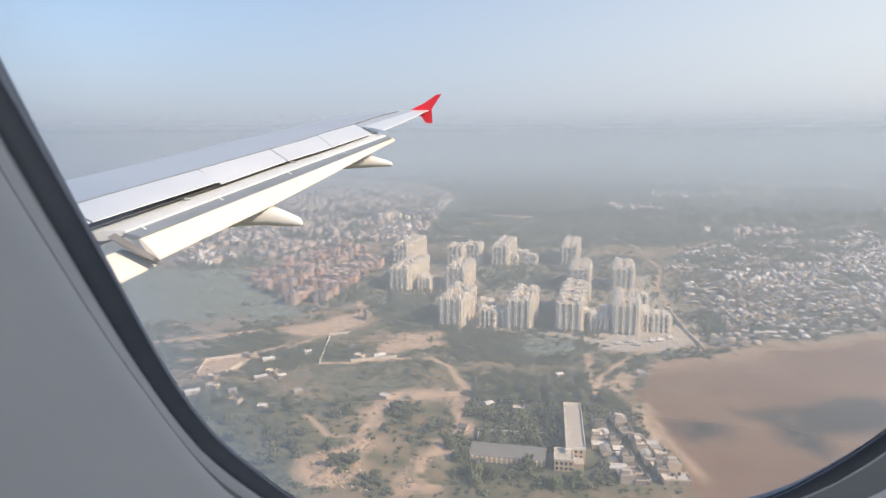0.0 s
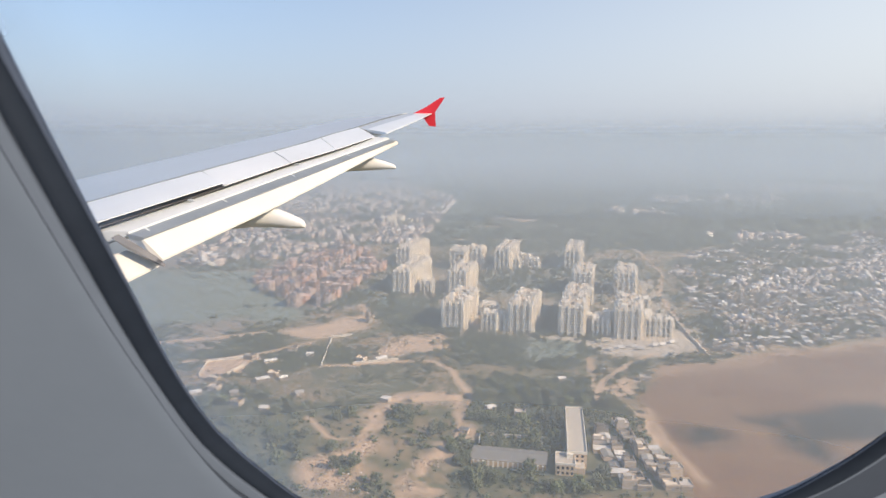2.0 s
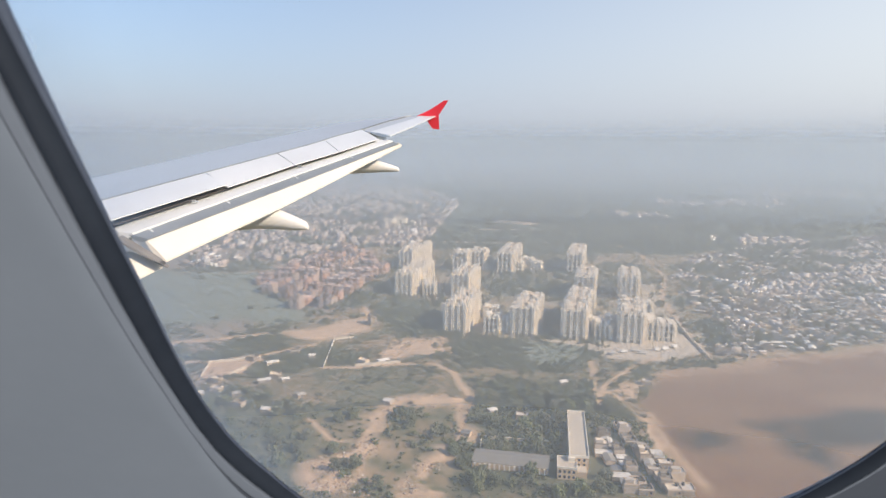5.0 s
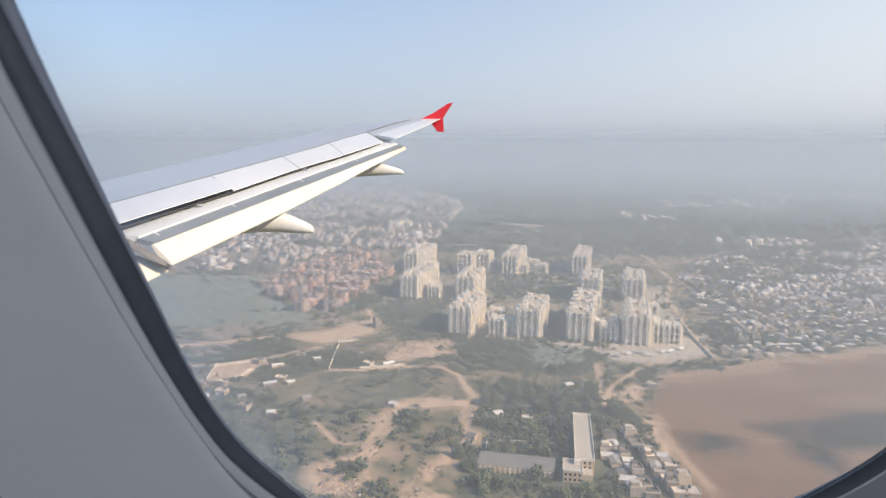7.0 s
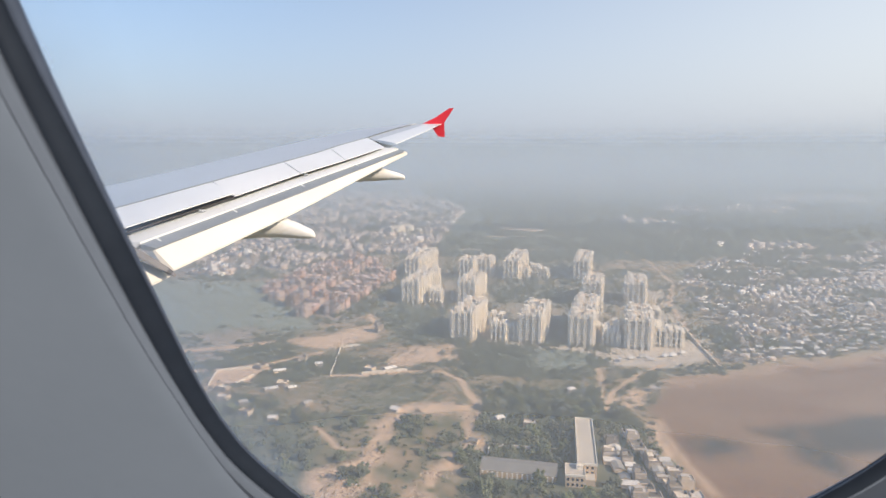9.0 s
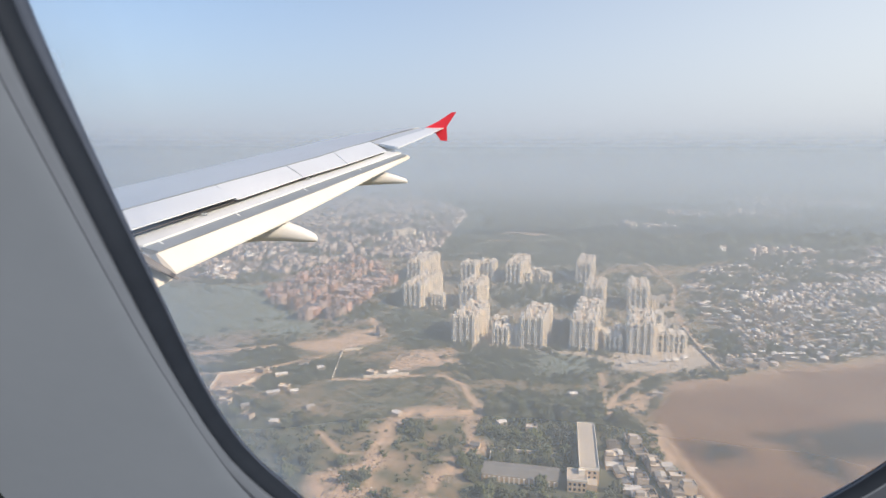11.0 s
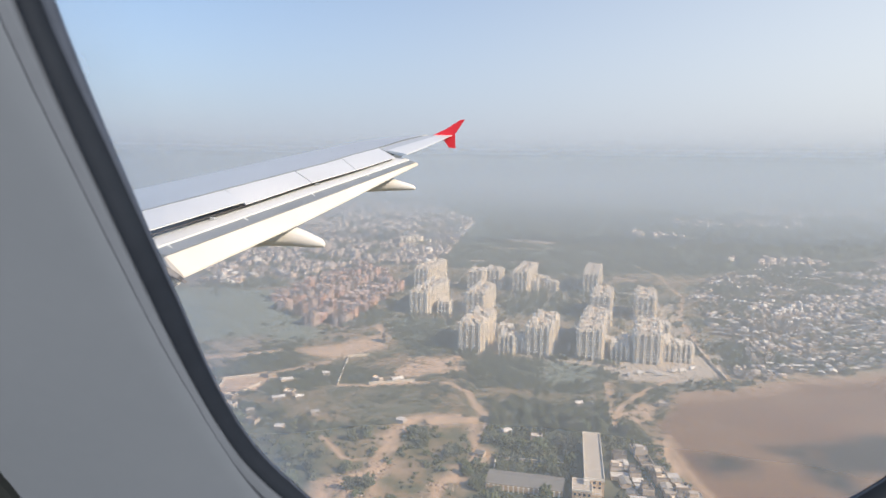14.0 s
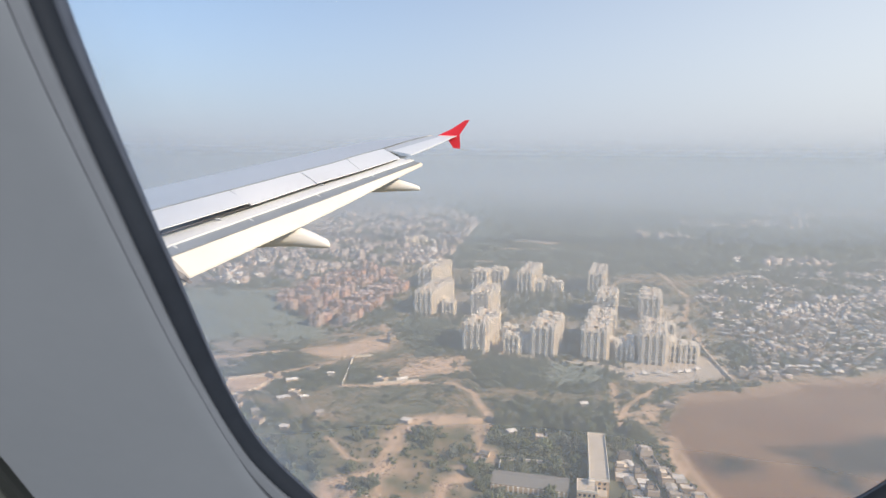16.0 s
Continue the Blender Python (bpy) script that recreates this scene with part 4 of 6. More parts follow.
# ---- many small pieces joined into one mesh of stuff ----
def stamped(name, templates, picks, mats, label, category):
    """Joins copies of templates (verts, tris, slots) at picks (template, x, y, z, scale xyz, turn) into one mesh."""
    vs, fs, ms, base = [], [], [], 0
    for k, (tv, tf, tm) in enumerate(templates):
        p = np.array([q[1:] for q in picks if q[0] == k])
        if not len(p):
            continue
        c, s = np.cos(p[:, 6])[:, None], np.sin(p[:, 6])[:, None]
        sx, sy = tv[None, :, 0] * p[:, 3:4], tv[None, :, 1] * p[:, 4:5]
        v = np.stack([sx * c - sy * s + p[:, 0:1], sx * s + sy * c + p[:, 1:2], tv[None, :, 2] * p[:, 5:6] + p[:, 2:3]], -1)
        f = tf[None] + (np.arange(len(p)) * len(tv))[:, None, None] + base
        vs.append(v.reshape(-1, 3))
        fs.append(f.reshape(-1, 3))
        ms.append(np.tile(tm, len(p)))
        base += len(p) * len(tv)
    v, f, m = np.concatenate(vs), np.concatenate(fs), np.concatenate(ms)
    me = bpy.data.meshes.new(name)
    me.vertices.add(len(v))
    me.vertices.foreach_set("co", v.ravel())
    me.loops.add(f.size)
    me.loops.foreach_set("vertex_index", f.ravel().astype(np.int32))
    me.polygons.add(len(f))
    me.polygons.foreach_set("loop_start", np.arange(0, f.size, 3))
    me.polygons.foreach_set("material_index", m.astype(np.int32))
    me.update(calc_edges=True)
    for ma in mats:
        me.materials.append(ma)
    return tagged(part(name, me), label, category, kind="stuff")


rng = np.random.default_rng(11)
LEAF = mat("dusty_foliage", (0.078, 0.1, 0.058), 0.9, 0, (0.13, 0.14, 0.085), 0.03, 0.9, per_island=0.3)
LEAF_TREE = mat("dusty_tree_foliage", (0.078, 0.1, 0.056), 0.9, 0, (0.125, 0.135, 0.08), 0.5, 0.9, per_object=0.3)
BARK = mat("grey_bark", (0.14, 0.11, 0.08), 0.9, 0, (0.09, 0.07, 0.05), 3, 0.8)

OCT_V = np.array([(1, 0, 0), (0, 1, 0), (-1, 0, 0), (0, -1, 0), (0, 0, 1), (0, 0, -0.8)], float)
OCT_F = np.array([(0, 1, 4), (1, 2, 4), (2, 3, 4), (3, 0, 4), (1, 0, 5), (2, 1, 5), (3, 2, 5), (0, 3, 5)])


def clump_crown(clumps, low=0.25):
    """A crown about 1 high and 1 wide out of uneven leaf clumps, open between them."""
    vs, fs = [], []
    for k in range(clumps):
        a, r = rng.uniform(0, 2 * math.pi), 0.42 * math.sqrt(rng.uniform())
        h = rng.uniform(low, 1.0)
        r *= 1.15 - 0.75 * abs(h - 0.5) ** 1.2
        s = rng.uniform(0.1, 0.24) * (1.1 if clumps < 20 else 0.75)
        v = OCT_V * rng.uniform(0.6, 1.3, (6, 3)) * np.array([s, s, s * 0.7])
        t = rng.uniform(0, 6.28)
        v = np.stack([v[:, 0] * math.cos(t) - v[:, 1] * math.sin(t), v[:, 0] * math.sin(t) + v[:, 1] * math.cos(t), v[:, 2]], -1)
        vs.append(v + np.array([r * math.cos(a), r * math.sin(a), h * 0.85]))
        fs.append(OCT_F + 6 * k)
    return np.concatenate(vs), np.concatenate(fs)


CROWNS = [clump_crown(n) for n in (13, 15, 12, 14, 16, 11)]
TEMPL = [(v, f, np.zeros(len(f), int)) for v, f in CROWNS]


def scatter(n, rmin, rmax, span, power=1.0):
    a = np.radians(rng.uniform(span[0], span[1], n))
    r = rmin + (rmax - rmin) * rng.uniform(0, 1, n) ** power
    return r * np.sin(a), r * np.cos(a)


def blocked(x, y, boxes):
    out = np.zeros(x.shape, bool)
    for bx, by, rad in boxes:
        out |= np.hypot(x - bx, y - by) < rad
    return out


# ---- the estate of apartment towers ----
PLASTER = mat("cream_plaster", (0.68, 0.52, 0.36), 0.9, 0, (0.52, 0.39, 0.27), 0.25, 0.7, 0.1, 0.02)
PLASTER_WHITE = mat("white_plaster", (0.86, 0.8, 0.69), 0.9, 0, (0.72, 0.65, 0.54), 0.3, 0.7, 0.1, 0.02)
ROOF_GREY = mat("weathered_roof_concrete", (0.6, 0.54, 0.45), 0.95, 0, (0.36, 0.32, 0.27), 0.45, 0.8, 0.2, 0.02)
PANE = mat("dark_window_glass", (0.035, 0.04, 0.05), 0.15, 0, (0.06, 0.065, 0.075), 1.0, 0.6)
SHED_ROOF = mat("dull_sheet_roof", (0.19, 0.19, 0.18), 0.9, 0, (0.25, 0.24, 0.22), 0.3, 0.7)
TANK = mat("black_water_tank_plastic", (0.05, 0.05, 0.055), 0.5, 0, (0.08, 0.08, 0.08), 2, 0.5)

WINDOW_WIDE = bevelled("window", [((0, 0, 0), (3.0, 0.5, 2.3))], PANE)
WINDOW_SLIM = bevelled("window", [((0, 0, 0), (1.3, 0.4, 1.5))], PANE)
BALCONY = bevelled("balcony", [((0, 0, 0), (3.0, 1.1, 0.2)), ((0, -0.5, 0.45), (3.0, 0.12, 0.8))], PLASTER_WHITE)


def drum(name, r, h, material, n=12):
    verts = [(r * k2 * math.cos(2 * math.pi * k / n), r * k2 * math.sin(2 * math.pi * k / n), z) for z, k2 in ((0, 1.0), (h * 0.8, 1.0), (h * 0.95, 0.75), (h, 0.3)) for k in range(n)]
    faces = [(i * n + k, i * n + (k + 1) % n, (i + 1) * n + (k + 1) % n, (i + 1) * n + k) for i in range(3) for k in range(n)]
    faces += [tuple(range(n - 1, -1, -1)), tuple(3 * n + k for k in range(n))]
    return mesh_from(name, verts, faces, material)


TANK_MESH = drum("water_tank", 0.9, 1.7, TANK)


def apartment_tower(storeys, w, d, sides, label):
    """A tower on its base point: core, projecting bays, balconies and windows storey by storey, parapet and roof works."""
    h = storeys * 3.0
    t = tagged(new("apartment_tower"), label, "apartment tower", "towers of the housing estate")
    part("core", bevelled("core", [((0, 0, h / 2), (w - 3, d - 3, h)), ((w * 0.1, d * 0.24, h / 2 + 1.1), (w * 0.6, d * 0.36, h + 2.2)), ((-w * 0.22, -d * 0.2, h / 2 + 0.7), (w * 0.3, d * 0.3, h + 1.4))], PLASTER), t)
    part("floor_ledge", bevelled("floor_ledge", [((0, 0, 3.0 * s), (w - 1.9, d - 1.9, 0.35)) for s in range(1, storeys)], PLASTER_WHITE), t, "pale storey ledges")
    part("roof", bevelled("roof", [((0, 0, h + 0.1), (w - 2.6, d - 2.6, 0.25))], ROOF_GREY), t)
    edge = [((x, 0, h + 0.6), (0.25, d - 2.4, 1.3)) for x in (-(w - 2.6) / 2, (w - 2.6) / 2)] + [((0, y, h + 0.6), (w - 2.4, 0.25, 1.3)) for y in (-(d - 2.6) / 2, (d - 2.6) / 2)]
    part("parapet", bevelled("parapet", edge, PLASTER_WHITE), t)
    for x, y, sx, sy, sz in ((-w * 0.2, -d * 0.14, 5.2, 6.2, 4.0), (w * 0.22, -d * 0.18, 4.6, 5.0, 3.0), (-w * 0.28, d * 0.3, 4.8, 5.0, 4.4), (w * 0.25, d * 0.28, 4.4, 4.6, 3.4)):
        part("stair_house", bevelled("stair_house", [((x, y, h + 0.2 + sz / 2), (sx, sy, sz)), ((x, y, h + 0.2 + sz), (sx + 0.5, sy + 0.5, 0.2))], PLASTER_WHITE, 0.04), t)
    for x, y in ((w * 0.2, -d * 0.34), (w * 0.28, -d * 0.34), (-w * 0.06, -d * 0.3), (w * 0.02, -d * 0.02)):
        part("water_tank", TANK_MESH, t, m=pose(x, y, h + 0.2))
    frame_mesh = bevelled("roof_frame", [((-2.2, 0, 1.2), (0.7, 0.7, 2.4)), ((2.2, 0, 1.2), (0.7, 0.7, 2.4)), ((0, 0, 2.6), (5.4, 1.3, 0.5))], PLASTER_WHITE)
    for x, y, a in ((0, -d * 0.44, 0), (-w * 0.3, -d * 0.44, 0), (w * 0.3, -d * 0.44, 0), (w * 0.43, -d * 0.2, 90), (w * 0.43, d * 0.1, 90), (w * 0.43, d * 0.36, 90), (-w * 0.43, 0, 90), (0, d * 0.05, 0), (-w * 0.1, d * 0.42, 0)):
        part("roof_frame", frame_mesh, t, m=pose(x, y, h + 0.2, 0, 0, a))
    for x, y, s in ((0.32, 0.02, 2.2), (-0.34, 0.25, 2.6), (-0.05, -0.33, 1.8)):
        part("plant_box", bevelled("plant_box", [((x * w, y * d, h + 0.2 + s / 2), (s * 1.6, s * 1.2, s))], ROOF_GREY, 0.05), t)
    bays = {}
    for side in sides:
        span, depth, turn = (w, d, 0) if side in "fb" else (d, w, 90)
        turn += 180 if side in "bl" else 0
        face = pose(0, 0, 0, 0, 0, turn)
        n = 4 if side in "fb" else 3
        pitch = span / n
        for k in range(n):
            x = (k + 0.5) * pitch - span / 2
            key = (round(pitch, 2), k)
            rise = (0.4, 1.5, 0.7, 2.1)[k]
            ledge = [((0, -0.15, 3.0 * s), (pitch * 0.48, 2.9, 0.26)) for s in range(1, storeys + 1)]
            if key not in bays:
                bays[key] = bevelled("bay", [((0, 0, (h + 0.6 + rise) / 2), (pitch * 0.42, 2.4, h + 0.6 + rise)), ((-pitch * 0.17, -1.3, h / 2 + 0.6), (0.5, 0.5, h + 1.2)), ((pitch * 0.17, -1.3, h / 2 + 0.6), (0.5, 0.5, h + 1.2))] + ledge, PLASTER_WHITE)
            part("bay", bays[key], t, m=face @ pose(x, -depth / 2 + 0.4, 0))
            for s in range(storeys):
                if k < n - 1:
                    part("window", WINDOW_WIDE, t, m=face @ pose(x + pitch / 2, -depth / 2 + 1.4, 1.6 + 3.0 * s))
                    if side == "f" and (s % 2 == 1 or (s > 0 and "l" in sides)):
                        part("balcony", BALCONY, t, m=face @ pose(x + pitch / 2, -depth / 2 - 0.4, 3.0 * s + 0.6))
    return t


TOWERS = [(191, 622), (201, 657), (238, 795), (247, 827), (138, 634), (148, 669), (158, 704), (185, 797), (194, 829), (90, 644), (100, 679), (23, 654), (33, 689), (33, 807), (42, 839), (-36, 810), (-27, 842), (-19, 874)]
FAR_TOWERS = [(205, 957), (214, 989), (223, 1021), (38, 967), (64, 979), (-42, 982), (-33, 1014), (-24, 1046), (103, 962), (112, 994), (121, 1026)]
LOW_BLOCKS = [(66, 646, 4), (215, 655, 4), (-14, 826, 4), (214, 622, 5), (120, 958, 4), (160, 642, 4), (57, 643, 5), (164, 626, 4), (224, 619, 5), (-8, 806, 4), (148, 957, 4), (140, 990, 4), (60, 700, 3), (176, 745, 5), (228, 700, 5), (178, 640, 5)]
estate = apartment_tower(9, 25, 33, "frl", "cream apartment tower with white bays and balconies")
far_type = apartment_tower(9, 25, 33, "fr", "cream apartment tower with white bays, seen in haze")
low_types = {s: apartment_tower(s, 18, 15, "fr", "low cream apartment block beside a tower") for s in (3, 4, 5)}
first = {}
for kind, x, y in [(estate, *p) for p in TOWERS] + [(far_type, *p) for p in FAR_TOWERS] + [(low_types[s], x, y) for x, y, s in LOW_BLOCKS]:
    m = pose(x, y, ground_z(x, y) - 0.2, 0, 0, -13 + (rng.uniform(-1.5, 1.5)))
    if kind in first:
        copy_thing(kind, m)
    else:
        first[kind] = True
        kind.matrix_basis = m


# ---- school-like hall with its annex and shed ----
def long_hall():
    t = tagged(new("long_hall"), "long three-storey cream hall with grey flat roof", "building")
    t.matrix_basis = pose(89, 388, 0, 0, 0, -10)
    part("wall", bevelled("wall", [((0, 0, 4.7), (11, 66, 9.4))], PLASTER, 0.05), t)
    part("roof", bevelled("roof", [((0, 0, 9.5), (10.4, 65.4, 0.3))], ROOF_GREY), t, "weathered grey roof")
    part("parapet", bevelled("parapet", [((x, 0, 9.9), (0.35, 66.4, 1.3)) for x in (-5.5, 5.5)] + [((0, y, 9.9), (11.3, 0.35, 1.3)) for y in (-33, 33)], PLASTER_WHITE), t, "white parapet")
    for k in range(16):
        for s in range(3):
            part("window", WINDOW_WIDE, t, m=pose(5.4, -30 + 4 * k, 1.8 + 3.0 * s, 0, 0, 90))
    for s in range(3):
        for x in (-3, 0, 3):
            part("window", WINDOW_SLIM, t, m=pose(x, -32.95, 1.8 + 3.0 * s))
    a = tagged(new("hall_annex"), "cream annex with white parapet beside the hall", "building")
    a.matrix_basis = pose(76, 354, 0, 0, 0, -10)
    part("wall", bevelled("wall", [((0, 0, 3.4), (11, 14, 6.8)), ((8, -3, 2.6), (6, 8, 5.2))], PLASTER, 0.05), a)
    part("roof", bevelled("roof", [((0, 0, 6.9), (10.4, 13.4, 0.3)), ((8, -3, 5.3), (5.4, 7.4, 0.3))], ROOF_GREY), a)
    part("parapet", bevelled("parapet", [((x, 0, 7.3), (0.35, 14.4, 1.0)) for x in (-5.5, 5.5)] + [((0, y, 7.3), (11.3, 0.35, 1.0)) for y in (-7, 7)], PLASTER_WHITE), a)
    part("stair_house", bevelled("stair_house", [((2.6, 3, 8.2), (3.4, 4, 2.4)), ((2.6, 3, 9.4), (3.8, 4.4, 0.2))], PLASTER_WHITE), a)
    for k in range(4):
        for s in range(2):
            part("window", WINDOW_SLIM, a, m=pose(-4 + 2.6 * k, -6.95, 1.8 + 3.1 * s))
    b = tagged(new("market_shed"), "low grey-roofed shed with a pale arcade wall", "shed")
    b.matrix_basis = pose(45, 366, ground_z(45, 366) - 0.4, 0, 0, -12)
    part("wall", bevelled("wall", [((0, -8, 2.2), (44, 0.5, 4.4)), ((0, 8, 2.2), (44, 0.5, 4.4)), ((-22, 0, 2.2), (0.5, 16, 4.4)), ((22, 0, 2.2), (0.5, 16, 4.4))], PLASTER), b)
    verts = [(x, y, z) for x in (-22.6, 22.6) for y, z in ((-8.6, 4.3), (0, 6.2), (8.6, 4.3), (8.6, 4.1), (0, 6.0), (-8.6, 4.1))]
    faces = [(0, 1, 7, 6), (1, 2, 8, 7), (2, 3, 9, 8), (3, 4, 10, 9), (4, 5, 11, 10), (5, 0, 6, 11), (5, 4, 3, 2, 1, 0), (6, 7, 8, 9, 10, 11)]
    part("roof", mesh_from("roof", verts, faces, SHED_ROOF), b, "dull grey sheet roof")
    col = bevelled("pillar", [((0, 0, 1.9), (0.7, 0.7, 3.8)), ((0, 0, 3.9), (1.0, 1.0, 0.3))], PLASTER_WHITE)
    for k in range(15):
        part("pillar", col, b, m=pose(-20.3 + 2.9 * k, -9.4, 0))


long_hall()

# ---- houses of the towns ----
HOUSE_WALL = mat("house_plaster", (0.5, 0.42, 0.34), 0.9, 0, (0.34, 0.28, 0.23), 0.3, 0.7, per_object=0.5)
HOUSE_ROOF = mat("house_roof_concrete", (0.52, 0.46, 0.38), 0.9, 0, (0.34, 0.3, 0.25), 0.25, 0.8, per_object=0.8)
TIN = mat("sheet_roof", (0.54, 0.53, 0.5), 0.6, 0.0, (0.36, 0.33, 0.29), 0.4, 0.8, per_object=0.7)
BRICK_WALL = mat("red_brick_wall", (0.36, 0.255, 0.22), 0.9, 0, (0.28, 0.195, 0.17), 0.3, 0.7, per_object=0.6)
BRICK_ROOF = mat("brick_block_roof", (0.44, 0.34, 0.3), 0.9, 0, (0.56, 0.47, 0.43), 0.35, 0.9, per_object=0.7)
DOOR = mat("painted_door", (0.16, 0.2, 0.26), 0.6, 0, (0.1, 0.12, 0.15), 1, 0.5)
DOOR_MESH = bevelled("door", [((0, 0, 1.0), (1.0, 0.2, 2.0))], DOOR)
WINDOW_SMALL = bevelled("window", [((0, 0, 0), (1.1, 0.2, 1.0))], PANE)


def house(w, d, h, upper, tin, label):
    t = tagged(new("house"), label, "house", "houses of the town")
    part("wall", bevelled("wall", [((0, 0, h / 2), (w, d, h))] + ([((-w * 0.2, d * 0.15, h + 1.3), (w * 0.5, d * 0.55, 2.6))] if upper else []), HOUSE_WALL), t)
    if tin:
        part("roof", mesh_from("roof", [(x, y, z) for x in (-w / 2 - 0.3, w / 2 + 0.3) for y, z in ((-d / 2 - 0.3, h), (0, h + d * 0.16), (d / 2 + 0.3, h), (d / 2 + 0.3, h - 0.12), (0, h + d * 0.16 - 0.12), (-d / 2 - 0.3, h - 0.12))],
                               [(0, 1, 7, 6), (1, 2, 8, 7), (2, 3, 9, 8), (3, 4, 10, 9), (4, 5, 11, 10), (5, 0, 6, 11), (5, 4, 3, 2, 1, 0), (6, 7, 8, 9, 10, 11)], TIN), t)
    else:
        part("roof", bevelled("roof", [((0, 0, h + 0.06), (w - 0.3, d - 0.3, 0.12))] + ([((-w * 0.2, d * 0.15, h + 2.68), (w * 0.54, d * 0.6, 0.16))] if upper else []), HOUSE_ROOF), t)
        part("parapet", bevelled("parapet", [((x, 0, h + 0.4), (0.2, d, 0.8)) for x in (-w / 2, w / 2)] + [((0, y, h + 0.4), (w, 0.2, 0.8)) for y in (-d / 2, d / 2)], HOUSE_WALL), t)
        part("water_tank", TANK_MESH, t, m=pose(w * 0.28, d * 0.25, h + 0.1))
    part("door", DOOR_MESH, t, m=pose(0, -d / 2 - 0.02, 0))
    part("window", WINDOW_SMALL, t, m=pose(w * 0.3, -d / 2 - 0.02, min(h - 1.2, 1.7)))
    return t


HOUSES = [house(6.5, 8, 5.6, True, False, "two-storey plastered house with flat roof and parapet"), house(8, 6.5, 3.2, False, False, "low plastered house with flat roof"),
          house(6, 5.5, 2.8, False, True, "small hut with a pale sheet-metal roof"), house(7, 9, 8.2, True, False, "three-storey plastered house with roof room"), house(10, 6, 3.0, False, True, "long hut with a pale sheet-metal roof")]
used = set()


def put_house(k, x, y, turn):
    m = pose(x, y, ground_z(x, y) - 0.25, 0, 0, turn)
    if k in used:
        return copy_thing(HOUSES[k], m)
    used.add(k)
    HOUSES[k].matrix_basis = m
    return HOUSES[k]


taken = []
near_houses = []
spots_x, spots_y = rng.uniform(255, 500, 2600), rng.uniform(548, 790, 2600)
okay = inside(spots_x, spots_y, TOWN, 1, 6) > 0.6
for x, y, o, dens in zip(spots_x, spots_y, okay, fbm(spots_x, spots_y, 45, 140)):
    if o and dens > 0.47 and len(near_houses) < 160 and all((x - a) ** 2 + (y - b) ** 2 > 95 for a, b in taken):
        taken.append((x, y))
        near_houses.append((x, y))
        put_house(int(rng.choice(5, p=[0.24, 0.3, 0.22, 0.05, 0.19])), x, y, rng.choice([-20, 70]) + rng.uniform(-8, 8))
for i in range(12):                                 # two crowded rows of huts on either side of a lane
    for j, off in enumerate((-15, -7, 8, 16)):
        y = 334 + 7.2 * i + rng.uniform(-1, 1)
        x = 115 + 0.088 * (412 - y) + off + rng.uniform(-1, 1)
        if not (j == 3 and i > 6) and not (j == 0 and i > 7) and rng.uniform() < 0.92:
            taken.append((x, y))
            put_house(int(rng.choice([1, 2, 4, 1, 0])), x, y, -4 + rng.uniform(-5, 5) + 90 * int(rng.integers(2)))
for x, y, k in ((-160, 552, 1), (-136, 497, 4), (-130, 509, 1), (-101, 468, 2), (-35, 457, 2), (-20, 447, 1), (40, 442, 2), (-63, 545, 1), (-46, 546, 4), (101, 497, 2), (168, 497, 1), (-67, 668, 3), (-150, 470, 2), (-168, 480, 1), (-180, 470, 4), (-175, 500, 1), (-120, 500, 2), (-140, 540, 4), (-110, 560, 2), (-128, 575, 1), (60, 432, 1), (20, 405, 2), (-120, 440, 2), (-142, 450, 1)):
    taken.append((x, y))
    put_house(k, x, y, rng.uniform(-30, 30))


def brick_block(w, d, h, label):
    t = tagged(new("brick_house"), label, "house", "brick housing blocks")
    part("wall", bevelled("wall", [((0, 0, h / 2), (w, d, h)), ((-w * 0.25, -d * 0.5, h / 2 - 0.4), (w * 0.25, 2.4, h - 0.8)), ((w * 0.25, -d * 0.5, h / 2 - 0.4), (w * 0.25, 2.4, h - 0.8))], BRICK_WALL), t)
    part("roof", bevelled("roof", [((0, 0, h + 0.1), (w - 0.4, d - 0.4, 0.2))], BRICK_ROOF), t)
    part("parapet", bevelled("parapet", [((x, 0, h + 0.4), (0.3, d, 1.0)) for x in (-w / 2, w / 2)] + [((0, y, h + 0.4), (w, 0.3, 1.0)) for y in (-d / 2, d / 2)], BRICK_WALL), t)
    part("stair_house", bevelled("stair_house", [((w * 0.1, 0, h + 1.4), (3, 4, 2.6)), ((w * 0.1, 0, h + 2.75), (3.4, 4.4, 0.16))], BRICK_WALL), t)
    part("water_tank", TANK_MESH, t, m=pose(-w * 0.2, d * 0.2, h + 0.2))
    for s in range(int(h // 3)):
        for x in (-w * 0.08, w * 0.08):
            part("window", WINDOW_SMALL, t, m=pose(x, -d / 2 - 0.02, 1.7 + 3 * s))
        part("window", WINDOW_SMALL, t, m=pose(w / 2 + 0.02, 0, 1.7 + 3 * s, 0, 0, 90))
    return t


